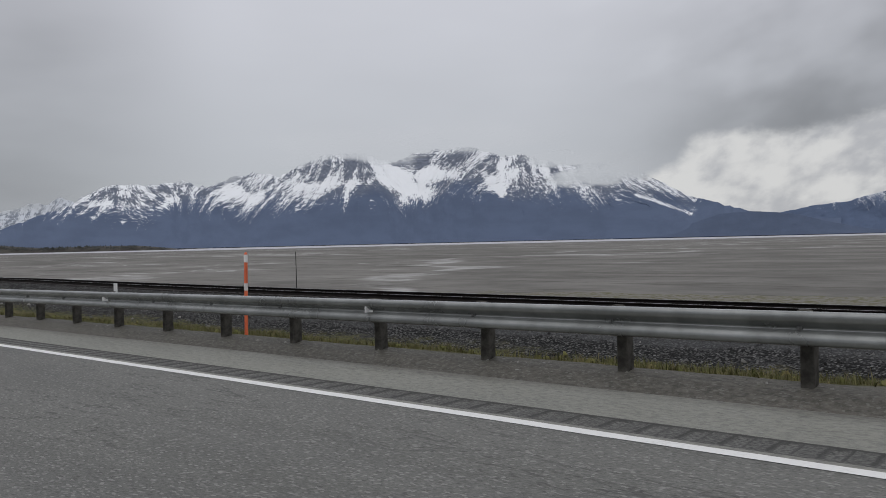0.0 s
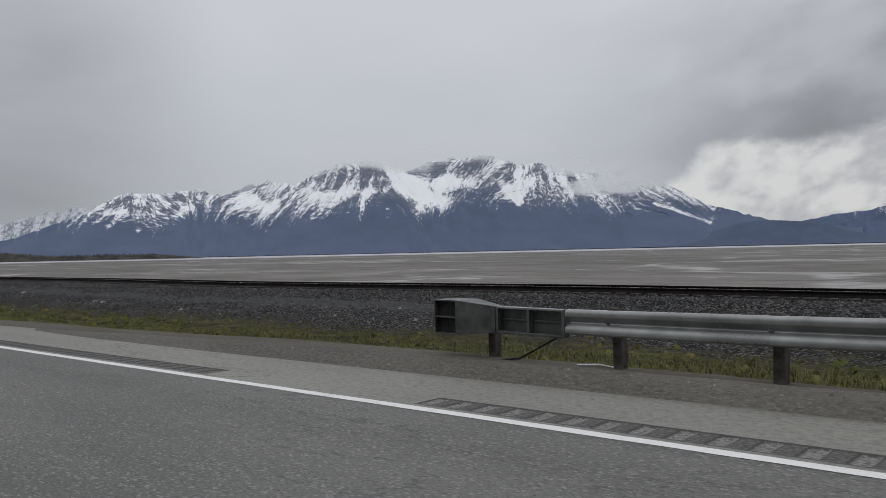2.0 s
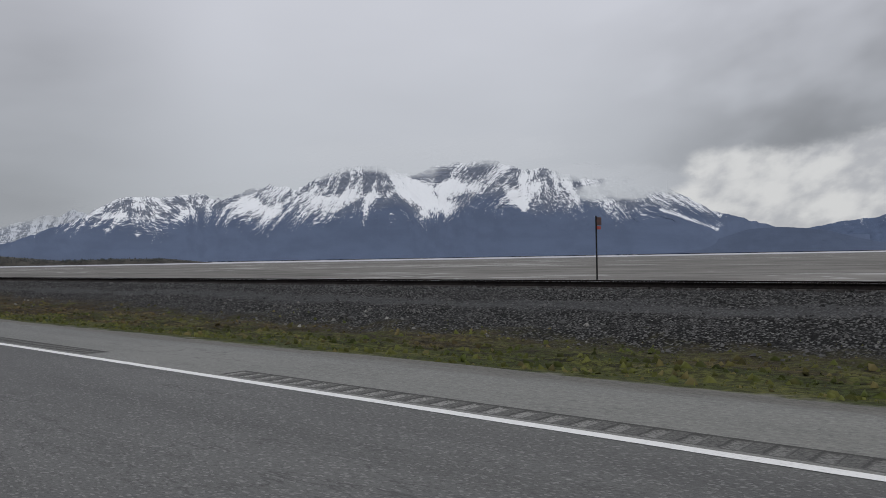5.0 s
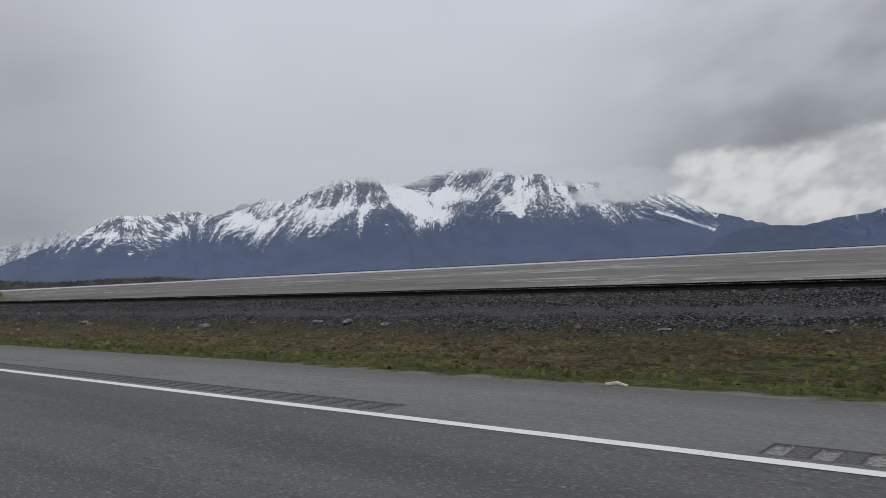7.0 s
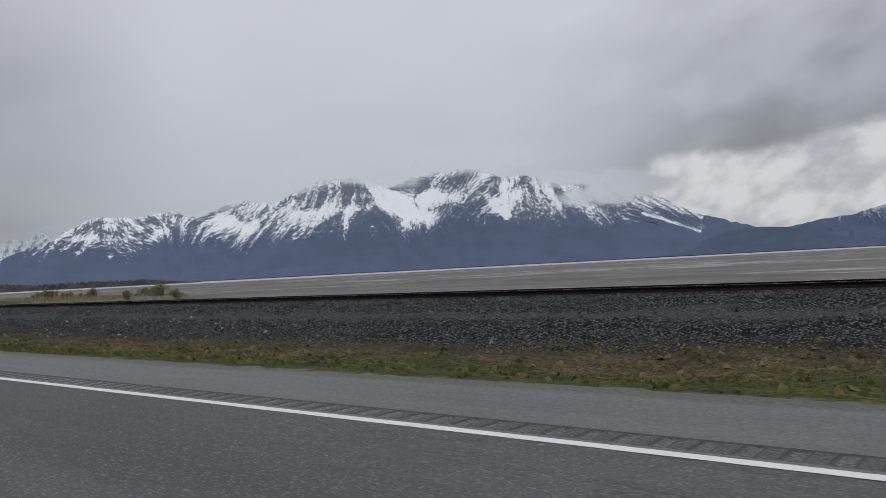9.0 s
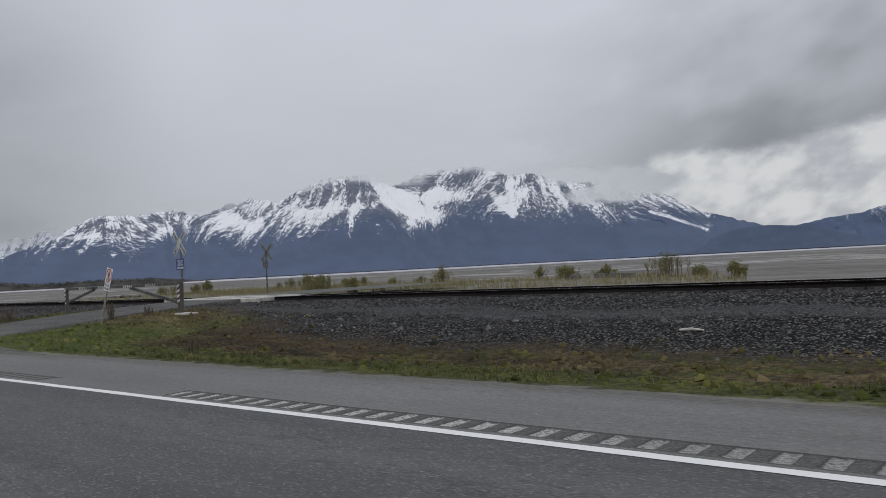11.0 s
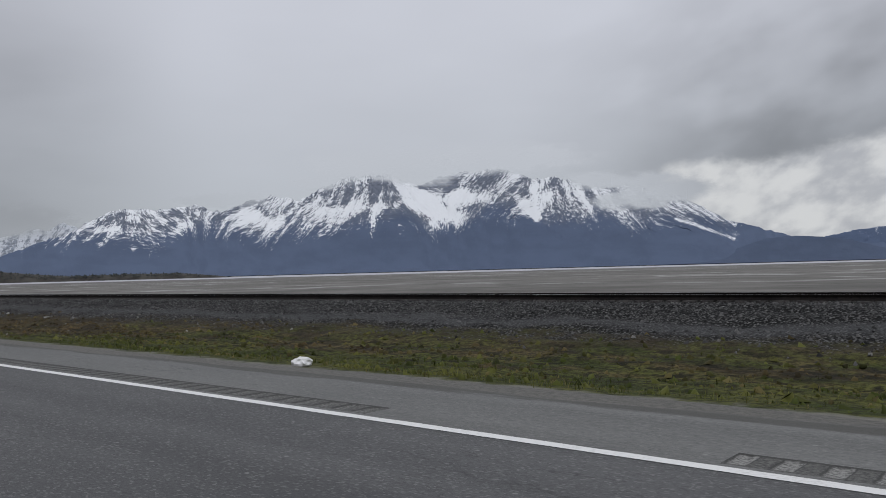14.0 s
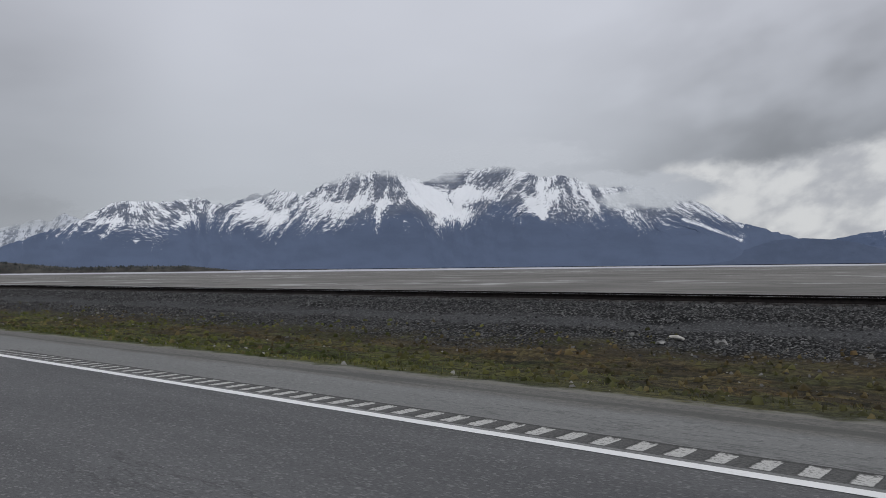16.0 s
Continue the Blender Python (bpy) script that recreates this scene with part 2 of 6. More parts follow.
# ---- materials ----
def material(name):
    mat = bpy.data.materials.new(name)
    mat.use_nodes = True
    t = Tree(mat.node_tree)
    bsdf = mat.node_tree.nodes["Principled BSDF"]
    return mat, t, bsdf


def object_co(t):
    n = t.t.nodes.new("ShaderNodeTexCoord")
    return n.outputs["Object"]


def uv_co(t):
    n = t.t.nodes.new("ShaderNodeTexCoord")
    return n.outputs["UV"]


def bump(t, bsdf, height, strength=0.3, distance=0.02):
    n = t.t.nodes.new("ShaderNodeBump")
    n.inputs["Strength"].default_value, n.inputs["Distance"].default_value = strength, distance
    t.put(n.inputs["Height"], height)
    t.t.links.new(n.outputs[0], bsdf.inputs["Normal"])


def plain(name, a, b, rough=0.7, metal=0.0, scale=8.0, big=1.5, relief=0.2, spread=(0.35, 0.65)):
    """Two tones mixed by fine and coarse grain."""
    mat, t, s = material(name)
    co = object_co(t)
    f = t.math("ADD", t.math("MULTIPLY", t.noise(co, scale, 4.0), 0.6), t.math("MULTIPLY", t.noise(co, big, 2.0), 0.4))
    t.put(s.inputs["Base Color"], t.mix(t.ramp(f, *spread), a, b))
    t.put(s.inputs["Roughness"], t.ramp(f, 0.2, 0.8, min(rough + 0.1, 1.0), max(rough - 0.1, 0.02)))
    s.inputs["Metallic"].default_value = metal
    if relief:
        bump(t, s, f, relief, 0.01)
    return mat


def asphalt(name, dark, light, stone=38.0, flecks=1.0, gloss=0.5, dust=0.66, dirty_edge=False, trodden=False):
    """Worn asphalt: aggregate grain, tracks along the road and dusty stains."""
    mat, t, s = material(name)
    uv = uv_co(t)
    grain = t.noise(t.scaled(uv, 0.6, 1.0), stone, 5.0, 0.75)
    speck = t.voronoi(t.scaled(uv, 0.5, 1.0), 62.0)
    along = t.noise(t.scaled(uv, 0.05, 1.1), 1.0, 3.0)
    patch = t.noise(t.scaled(uv, 0.16, 0.5), 1.0, 4.0)
    f = t.math("ADD", t.math("MULTIPLY", grain, 0.45), t.math("ADD", t.math("MULTIPLY", along, 0.3), t.math("MULTIPLY", patch, 0.25)))
    c = t.mix(t.ramp(f, 0.40, 0.60), dark, light)
    x = t.split(uv)[0]
    worn = t.ramp(x, 195.0, 120.0, 0.5, 1.0)
    fleck = t.math("MULTIPLY", t.math("MULTIPLY", t.ramp(t.split(speck)[0], 0.80, 0.97), 0.5 * flecks), worn)
    c = t.mix(fleck, c, (0.34, 0.34, 0.33))
    hole = t.math("MULTIPLY", t.math("MULTIPLY", t.ramp(t.split(speck)[1], 0.75, 0.95), 0.6 * flecks), worn)
    c = t.mix(hole, c, (0.02, 0.02, 0.022))
    dusty = t.math("MULTIPLY", t.ramp(x, 190.0, 120.0), t.ramp(patch, 0.25, 0.6, 0.65, 1.0))
    c = t.mix(t.math("MULTIPLY", t.math("MULTIPLY", dusty, t.ramp(grain, 0.3, 0.66, 0.25, 1.0)), dust), c, (0.245, 0.245, 0.212))
    chip = t.voronoi(t.scaled(uv, 0.7, 1.0), 7.0)
    chip_r = t.voronoi(t.scaled(uv, 0.7, 1.0), 7.0, "Distance")
    spot = t.math("MULTIPLY", t.ramp(t.split(chip)[0], 0.90, 0.92), t.ramp(chip_r, 0.16, 0.08))
    c = t.mix(t.math("MULTIPLY", spot, 0.5), c, (0.30, 0.30, 0.29))
    crack = t.ramp(t.math("ABSOLUTE", t.math("SUBTRACT", t.noise(t.scaled(uv, 0.22, 0.8), 1.0, 5.0, 0.7), 0.5)), 0.010, 0.003)
    c = t.mix(t.math("MULTIPLY", crack, t.ramp(patch, 0.45, 0.6, 0.0, 0.45)), c, (0.020, 0.020, 0.020))
    if dirty_edge:
        # gravel and mud washed over the outer edge, widest past the level crossing
        y = t.math("ADD", t.split(uv)[1], t.math("MULTIPLY", t.math("SUBTRACT", t.noise(t.scaled(uv, 0.22, 2.2), 1.0, 5.0, 0.65), 0.5), 1.1))
        inner = t.math("SUBTRACT", 2.30, t.math("ADD", t.math("ADD", t.ramp(x, 400.0, 425.0, 0.0, 0.25), t.ramp(x, 440.0, 450.0, 0.0, 0.28)), t.ramp(x, 84.0, 60.0, 0.0, 0.80)))
        over = t.ramp(t.math("SUBTRACT", y, inner), -0.12, t.ramp(x, 84.0, 60.0, 0.14, 0.5), 0.0, 0.85)
        c = t.mix(over, c, t.mix(t.ramp(grain, 0.36, 0.64), (0.050, 0.046, 0.038), (0.130, 0.122, 0.102)))
        streak = t.math("MULTIPLY", t.ramp(t.math("ABSOLUTE", t.math("SUBTRACT", y, 2.02)), 0.17, 0.03), t.ramp(x, 398.0, 415.0, 0.0, 0.9))
        c = t.mix(streak, c, t.mix(grain, (0.018, 0.017, 0.014), (0.075, 0.071, 0.060)))
    if trodden:
        # dark broken asphalt up the ramp, moss in patches, a wet crumbling seam along the shoulder
        y = t.split(uv)[1]
        mottle = t.noise(t.scaled(uv, 0.5, 1.1), 1.0, 5.0, 0.68)
        up = t.ramp(t.math("ADD", y, t.math("MULTIPLY", t.math("SUBTRACT", mottle, 0.5), 3.5)), 4.6, 6.8, 0.0, 0.92)
        c = t.mix(t.math("MULTIPLY", up, t.ramp(y, 15.6, 16.5, 1.0, 0.0)), c, t.mix(t.ramp(t.math("ADD", t.math("MULTIPLY", grain, 0.6), t.math("MULTIPLY", mottle, 0.4)), 0.38, 0.62), (0.024, 0.024, 0.023), (0.108, 0.105, 0.100)))
        c = t.mix(t.math("MULTIPLY", t.ramp(mottle, 0.53, 0.60, 0.0, 0.6), t.ramp(y, 7.5, 5.0)), c, (0.060, 0.064, 0.040))
        c = t.mix(t.math("MULTIPLY", t.ramp(mottle, 0.43, 0.38, 0.0, 0.5), t.ramp(y, 6.5, 4.0)), c, (0.165, 0.162, 0.140))
        seam = t.ramp(t.math("ABSOLUTE", t.math("SUBTRACT", t.math("ADD", y, t.math("MULTIPLY", t.math("SUBTRACT", mottle, 0.5), 1.0)), 2.75)), 0.22, 0.05, 0.0, 0.8)
        c = t.mix(t.math("MULTIPLY", seam, t.ramp(patch, 0.40, 0.56, 0.25, 1.0)), c, (0.026, 0.026, 0.022))
    t.put(s.inputs["Base Color"], c)
    s.inputs["Roughness"].default_value = 0.66
    s.inputs["Specular IOR Level"].default_value = gloss
    bump(t, s, t.math("ADD", grain, t.split(speck)[0]), 0.5, 0.008)
    return mat


ASPHALT = asphalt("worn_asphalt", (0.057, 0.057, 0.059), (0.096, 0.096, 0.098), gloss=0.2, dust=0.42)
SHOULDER = asphalt("dusty_shoulder_asphalt", (0.094, 0.095, 0.092), (0.148, 0.149, 0.143), 16.0, 0.8, 0.3, 0.95, True)
BERM = asphalt("dirty_berm_gravel", (0.044, 0.041, 0.035), (0.104, 0.096, 0.083), 16.0, 0.35, 0.2, 0.10)
APRON = asphalt("gravelly_apron", (0.038, 0.040, 0.031), (0.112, 0.113, 0.095), 9.0, 0.9, 0.15, trodden=True)
PAINT = plain("road_paint", (0.46, 0.46, 0.45), (0.68, 0.68, 0.67), 0.6, 0.0, 30.0, 2.0, 0.15, (0.22, 0.5))

# rumble grooves: uv x counts the grooves
RUMBLE, t, s = material("milled_rumble_asphalt")
uv = uv_co(t)
ph = t.math("FRACT", t.split(uv)[0])
v = t.split(uv)[1]
n1 = t.noise(t.scaled(uv, 1.0, 2.2), 7.0, 5.0, 0.7)
n2 = t.noise(t.scaled(uv, 0.03, 0.2), 1.0, 2.0)
n3 = t.noise(t.scaled(uv, 2.6, 3.4), 1.0, 4.0, 0.65)
ph = t.math("ADD", ph, t.math("MULTIPLY", t.math("SUBTRACT", n3, 0.5), 0.15))
v = t.math("ADD", v, t.math("MULTIPLY", t.math("SUBTRACT", n3, 0.5), 0.20))
late = t.ramp(t.split(object_co(t))[0], -440.0, -449.0)
late = t.math("MAXIMUM", late, t.math("MULTIPLY", t.math("MULTIPLY", t.ramp(t.split(object_co(t))[0], -306.0, -320.0), t.ramp(t.split(object_co(t))[0], -341.0, -338.0)), 0.55))
floor_mask = t.math("MULTIPLY", t.ramp(ph, 0.28, 0.34), t.ramp(ph, 0.78, 0.71))
floor_mask = t.math("MULTIPLY", floor_mask, t.math("MULTIPLY", t.ramp(v, 0.08, 0.20), t.ramp(v, 0.93, 0.84)))
dust = t.math("MULTIPLY", floor_mask, t.math("MULTIPLY", t.ramp(n1, 0.40, 0.56, 0.25, 1.0), t.math("MAXIMUM", late, t.ramp(n2, 0.40, 0.60, 0.25, 1.0))))
early = t.ramp(t.split(object_co(t))[0], -100.0, -50.0, 0.75, 0.5)
# groove walls darkened: the shade inside the cuts is painted into the tone
wall_shade = t.math("MULTIPLY", t.ramp(v, 0.05, 0.15), t.math("MAXIMUM", t.math("MULTIPLY", t.ramp(ph, 0.66, 0.71), t.ramp(ph, 0.84, 0.79)), t.math("MULTIPLY", t.ramp(ph, 0.24, 0.28), t.ramp(ph, 0.38, 0.34))))
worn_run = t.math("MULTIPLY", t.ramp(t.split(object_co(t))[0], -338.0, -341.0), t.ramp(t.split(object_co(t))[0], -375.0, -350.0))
# and a dark line of painted shade along the outer lip
wall_shade = t.math("MAXIMUM", wall_shade, t.math("MULTIPLY", t.ramp(v, 0.84, 0.90), t.ramp(v, 1.02, 0.96)))
early = t.math("ADD", early, t.math("MULTIPLY", late, 0.9))
early = t.math("MULTIPLY", early, t.math("SUBTRACT", 1.0, t.math("MULTIPLY", worn_run, 0.65)))
dust = t.math("MULTIPLY", t.math("MULTIPLY", dust, early), t.math("ADD", 0.62, t.math("MULTIPLY", late, 0.38)))
tone = t.mix(dust, t.mix(wall_shade, t.mix(t.ramp(n1, 0.36, 0.64), t.mix(late, (0.032, 0.032, 0.031), (0.030, 0.030, 0.029)), t.mix(late, (0.116, 0.115, 0.108), (0.085, 0.084, 0.080))), t.mix(n1, (0.012, 0.012, 0.012), (0.056, 0.055, 0.052))), (0.40, 0.396, 0.378))
bare = t.math("MULTIPLY", worn_run, t.math("MULTIPLY", t.math("SUBTRACT", 1.0, t.math("MULTIPLY", wall_shade, 0.8)), 0.8))
t.put(s.inputs["Base Color"], t.mix(bare, tone, t.mix(n1, (0.085, 0.085, 0.082), (0.150, 0.150, 0.145))))
s.inputs["Roughness"].default_value = 0.9
bump(t, s, n1, 0.4, 0.01)

def turf_tone(t, uv):
    """Spring turf over (s, d): a green fringe along the shoulder, then moss, dead brown growth and bare dark soil in patches."""
    sx, dx, _ = t.split(uv)
    big = t.noise(t.scaled(uv, 0.16, 0.42), 1.0, 4.0, 0.6)
    mid = t.noise(t.scaled(uv, 0.75, 1.3), 1.0, 5.0, 0.65)
    fine = t.noise(uv, 7.0, 4.0, 0.65)
    hue = t.noise(t.scaled(uv, 0.45, 0.9), 1.0, 3.0, 0.6)
    share = t.math("ADD", t.math("MULTIPLY", t.math("MULTIPLY", t.ramp(sx, 336.0, 344.0), t.ramp(sx, 351.0, 347.5)), 0.9), t.math("ADD", t.math("MULTIPLY", t.ramp(sx, 150.0, 200.0), t.ramp(sx, 351.0, 347.5)), t.math("ADD", t.ramp(sx, 366.0, 384.0, 0.0, 0.6), t.math("SUBTRACT", t.ramp(sx, 440.0, 450.0, 0.0, 0.6), t.ramp(sx, 474.0, 486.0, 0.0, 0.6)))))
    inland = t.ramp(t.math("ADD", dx, t.math("MULTIPLY", t.math("SUBTRACT", mid, 0.5), 3.4)), t.math("SUBTRACT", t.ramp(sx, 380.0, 405.0, 4.0, 4.9), t.ramp(sx, 440.0, 450.0, 0.0, 1.2)), t.math("SUBTRACT", t.ramp(sx, 380.0, 405.0, 6.6, 7.6), t.ramp(sx, 440.0, 450.0, 0.0, 1.8)), -0.6, 1.15)
    lean = t.math("MULTIPLY", inland, t.math("ADD", 0.02, t.math("MULTIPLY", share, 0.095)))
    m = t.math("ADD", t.math("ADD", t.math("MULTIPLY", big, 0.5), t.math("MULTIPLY", mid, 0.5)), lean)
    brown = t.ramp(m, 0.55, 0.66)
    green = t.mix(t.ramp(hue, 0.38, 0.62), t.mix(t.math("SUBTRACT", t.ramp(sx, 438.0, 450.0), t.ramp(sx, 474.0, 486.0)), (0.046, 0.057, 0.014), (0.046, 0.047, 0.020)), t.mix(t.math("SUBTRACT", t.ramp(sx, 438.0, 450.0), t.ramp(sx, 474.0, 486.0)), (0.092, 0.095, 0.026), (0.084, 0.078, 0.032)))
    dead = t.mix(t.ramp(hue, 0.36, 0.62), (0.040, 0.031, 0.017), t.mix(t.ramp(mid, 0.45, 0.6), (0.086, 0.058, 0.027), (0.112, 0.090, 0.040)))
    tan = t.math("MULTIPLY", t.ramp(sx, 205.0, 235.0), t.ramp(sx, 345.0, 325.0))
    dead = t.mix(t.math("MULTIPLY", tan, 0.7), dead, t.mix(t.ramp(mid, 0.40, 0.62), (0.105, 0.080, 0.040), (0.165, 0.130, 0.068)))
    c = t.mix(brown, green, dead)
    mound = t.math("MULTIPLY", t.ramp(t.math("SUBTRACT", sx, t.math("MULTIPLY", dx, 0.35)), 344.0, 348.0), t.ramp(sx, 364.0, 357.0))
    c = t.mix(t.math("MULTIPLY", mound, t.ramp(m, 0.62, 0.50, 0.15, 0.85)), c, t.mix(t.ramp(hue, 0.38, 0.62), (0.066, 0.098, 0.017), (0.112, 0.122, 0.034)))
    dry = t.math("MULTIPLY", t.math("MULTIPLY", t.ramp(sx, 349.0, 353.0), t.ramp(sx, 360.0, 357.5)), t.ramp(t.math("ADD", dx, t.math("MULTIPLY", t.math("SUBTRACT", mid, 0.5), 5.0)), 7.4, 9.4, 0.0, 0.9))
    c = t.mix(dry, c, t.mix(t.ramp(hue, 0.38, 0.62), (0.085, 0.062, 0.026), (0.150, 0.128, 0.062)))
    guard = t.ramp(sx, 72.0, 50.0)
    c = t.mix(t.math("MULTIPLY", guard, 0.8), c, t.mix(t.ramp(mid, 0.40, 0.62), (0.105, 0.108, 0.036), (0.150, 0.128, 0.062)))
    soil = t.math("MULTIPLY", t.ramp(t.noise(t.scaled(uv, 1.7, 2.6), 1.0, 5.0, 0.68), 0.50, 0.60), t.ramp(dx, t.ramp(sx, 440.0, 450.0, 4.4, 3.4), t.ramp(sx, 440.0, 450.0, 6.4, 4.8), 0.05, 0.9))
    soil = t.math("MULTIPLY", soil, t.math("SUBTRACT", 1.0, t.math("MAXIMUM", guard, t.math("MAXIMUM", t.math("MULTIPLY", mound, 0.8), t.math("MULTIPLY", tan, 0.55)))))
    return c, t.mix(soil, c, (0.013, 0.012, 0.008)), fine


# verge, bank and shelf; uv = (s, d)
VERGE, t, s = material("verge_soil_grass_and_ballast")
uv = uv_co(t)
sx, dx, _ = t.split(uv)
wob = t.noise(t.scaled(uv, 0.25, 0.5), 1.0, 4.0)
fine = t.noise(uv, 9.0, 5.0, 0.65)
med = t.noise(uv, 1.6, 4.0, 0.6)
lush = t.noise(t.scaled(uv, 0.30, 0.7), 1.0, 4.0, 0.6)
_, turf, turf_grain = turf_tone(t, uv)
# near-black hollows between the plants: their shade is put into the turf colour
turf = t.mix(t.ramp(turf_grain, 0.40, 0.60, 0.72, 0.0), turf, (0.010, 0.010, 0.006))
cell = t.voronoi(uv, 16.0)
cs = t.split(cell)
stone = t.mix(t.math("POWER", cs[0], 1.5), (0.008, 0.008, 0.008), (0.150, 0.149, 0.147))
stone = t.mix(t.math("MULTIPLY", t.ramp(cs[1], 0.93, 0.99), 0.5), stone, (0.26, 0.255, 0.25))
# gaps between the stones painted almost black, as shade would leave them
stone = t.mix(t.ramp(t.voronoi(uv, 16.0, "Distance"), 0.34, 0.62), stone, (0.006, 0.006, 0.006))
fines = t.mix(t.ramp(t.noise(uv, 16.0, 4.0, 0.7), 0.35, 0.65), (0.036, 0.037, 0.038), (0.090, 0.091, 0.094))
edge = t.math("ADD", t.math("MULTIPLY", dx, 1.036), t.math("MULTIPLY", t.math("SUBTRACT", wob, 0.5), 3.2))
wide = t.math("MAXIMUM", t.math("MULTIPLY", t.ramp(sx, 175.0, 200.0), t.ramp(sx, 285.0, 255.0)), t.math("SUBTRACT", t.ramp(sx, 376.0, 404.0, 0.0, 1.3), t.ramp(sx, 455.0, 470.0, 0.0, 0.8)))
edge = t.math("SUBTRACT", edge, t.math("MULTIPLY", wide, 1.5))
tongue = t.math("MULTIPLY", t.math("MULTIPLY", t.ramp(sx, 345.0, 357.0), t.ramp(sx, 377.0, 364.0)), 4.2)
edge = t.math("SUBTRACT", edge, tongue)
edge2 = t.math("ADD", edge, t.math("ADD", t.math("MULTIPLY", t.math("SUBTRACT", fine, 0.5), 3.0), t.math("MULTIPLY", t.math("SUBTRACT", med, 0.5), 3.4)))
edge_b = t.math("ADD", t.math("ADD", edge, tongue), t.math("MULTIPLY", wide, 1.5))
bench = t.math("MULTIPLY", t.ramp(edge_b, 12.0, 12.6), t.ramp(edge_b, 14.0, 13.4))
stone = t.mix(t.math("MULTIPLY", bench, 0.6), stone, fines)
guard = t.ramp(sx, 64.0, 52.0)
turf = t.mix(t.math("MULTIPLY", t.ramp(edge2, 6.9, 9.4), t.math("SUBTRACT", 0.55, t.math("MULTIPLY", guard, 0.4))), turf, t.mix(t.ramp(fine, 0.35, 0.65), (0.012, 0.010, 0.007), (0.070, 0.054, 0.034)))
c = t.mix(t.ramp(t.math("SUBTRACT", edge2, t.math("MULTIPLY", guard, 0.7)), 8.6, 10.2), turf, stone)
guard = t.ramp(sx, 100.0, 86.0)
gravel = t.mix(fine, (0.085, 0.082, 0.070), (0.235, 0.228, 0.205))
dirt = t.mix(fine, (0.052, 0.050, 0.042), t.mix(t.ramp(lush, 0.44, 0.64), (0.160, 0.155, 0.134), (0.135, 0.112, 0.094)))
gravel = t.mix(guard, gravel, dirt)
rim = t.math("ADD", 3.02, t.math("ADD", t.math("MULTIPLY", guard, 0.82), t.math("MULTIPLY", t.math("SUBTRACT", med, 0.5), 1.5)))
c = t.mix(t.ramp(t.math("SUBTRACT", dx, rim), 0.25, -0.15), c, gravel)
pale = t.mix(fine, (0.13, 0.126, 0.112), (0.235, 0.228, 0.208))
c = t.mix(t.ramp(dx, 21.4, 23.4), c, t.mix(t.ramp(med, 0.44, 0.60), pale, (0.115, 0.108, 0.060)))
t.put(s.inputs["Base Color"], c)
s.inputs["Roughness"].default_value = 0.95
s.inputs["Specular IOR Level"].default_value = 0.12
bump(t, s, t.math("ADD", fine, cs[0]), 0.7, 0.05)

# mudflat with wet runnels
MUD, t, s = material("tidal_mud")
pos = object_co(t)
broad = t.noise(pos, 0.006, 5.0, 0.6)
tex2 = t.noise(pos, 0.045, 6.0, 0.7)
f = t.math("ADD", t.math("MULTIPLY", broad, 0.35), t.math("MULTIPLY", tex2, 0.65))
long = t.noise(t.scaled(pos, 0.02, 0.09), 1.0, 6.0, 0.72)
f = t.math("ADD", t.math("MULTIPLY", f, 0.7), t.math("MULTIPLY", long, 0.3))
c = t.mix(t.ramp(f, 0.40, 0.60), (0.102, 0.098, 0.091), (0.188, 0.181, 0.169))
# channels: thin bent lines where a slow field crosses its middle
bend = t.noise(pos, 0.0042, 4.0, 0.6)
line = t.ramp(t.math("ABSOLUTE", t.math("SUBTRACT", bend, 0.5)), 0.016, 0.004)
pool = t.ramp(t.math("ADD", broad, t.math("MULTIPLY", t.math("SUBTRACT", tex2, 0.5), 0.35)), 0.62, 0.70)
braid = t.noise(t.scaled(pos, 1.0, 1.6), 0.012, 4.0, 0.6)
thread = t.math("MULTIPLY", t.ramp(t.math("ABSOLUTE", t.math("SUBTRACT", braid, 0.52)), 0.010, 0.002), t.ramp(broad, 0.50, 0.62))
wet = t.math("MAXIMUM", t.math("MAXIMUM", t.math("MULTIPLY", line, t.ramp(tex2, 0.38, 0.55)), thread), pool)
rill = t.noise(t.scaled(pos, 0.05, 0.30), 1.0, 5.0, 0.75)
c = t.mix(t.ramp(rill, 0.55, 0.63, 0.0, 0.6), c, (0.060, 0.056, 0.050))
wet = t.math("MAXIMUM", wet, t.math("MULTIPLY", t.ramp(rill, 0.36, 0.30), 0.3))
# the sky's sheen on the wet runnels is painted in as pale grey
c = t.mix(t.math("MULTIPLY", t.math("MULTIPLY", wet, t.ramp(rill, 0.60, 0.44, 0.25, 1.0)), 0.6), c, (0.43, 0.43, 0.425))
t.put(s.inputs["Base Color"], c)
t.put(s.inputs["Roughness"], t.math("SUBTRACT", 0.95, t.math("MULTIPLY", wet, 0.3)))
s.inputs["Specular IOR Level"].default_value = 0.15
bump(t, s, tex2, 0.4, 1.0)

WATER, t, s = material("silty_water")
pos = object_co(t)
f = t.noise(pos, 0.02, 4.0)
# silt grey made paler: the sky mirrored by the waves is in this colour
t.put(s.inputs["Base Color"], t.mix(f, (0.30, 0.30, 0.33), (0.46, 0.455, 0.49)))
s.inputs["Roughness"].default_value = 0.6

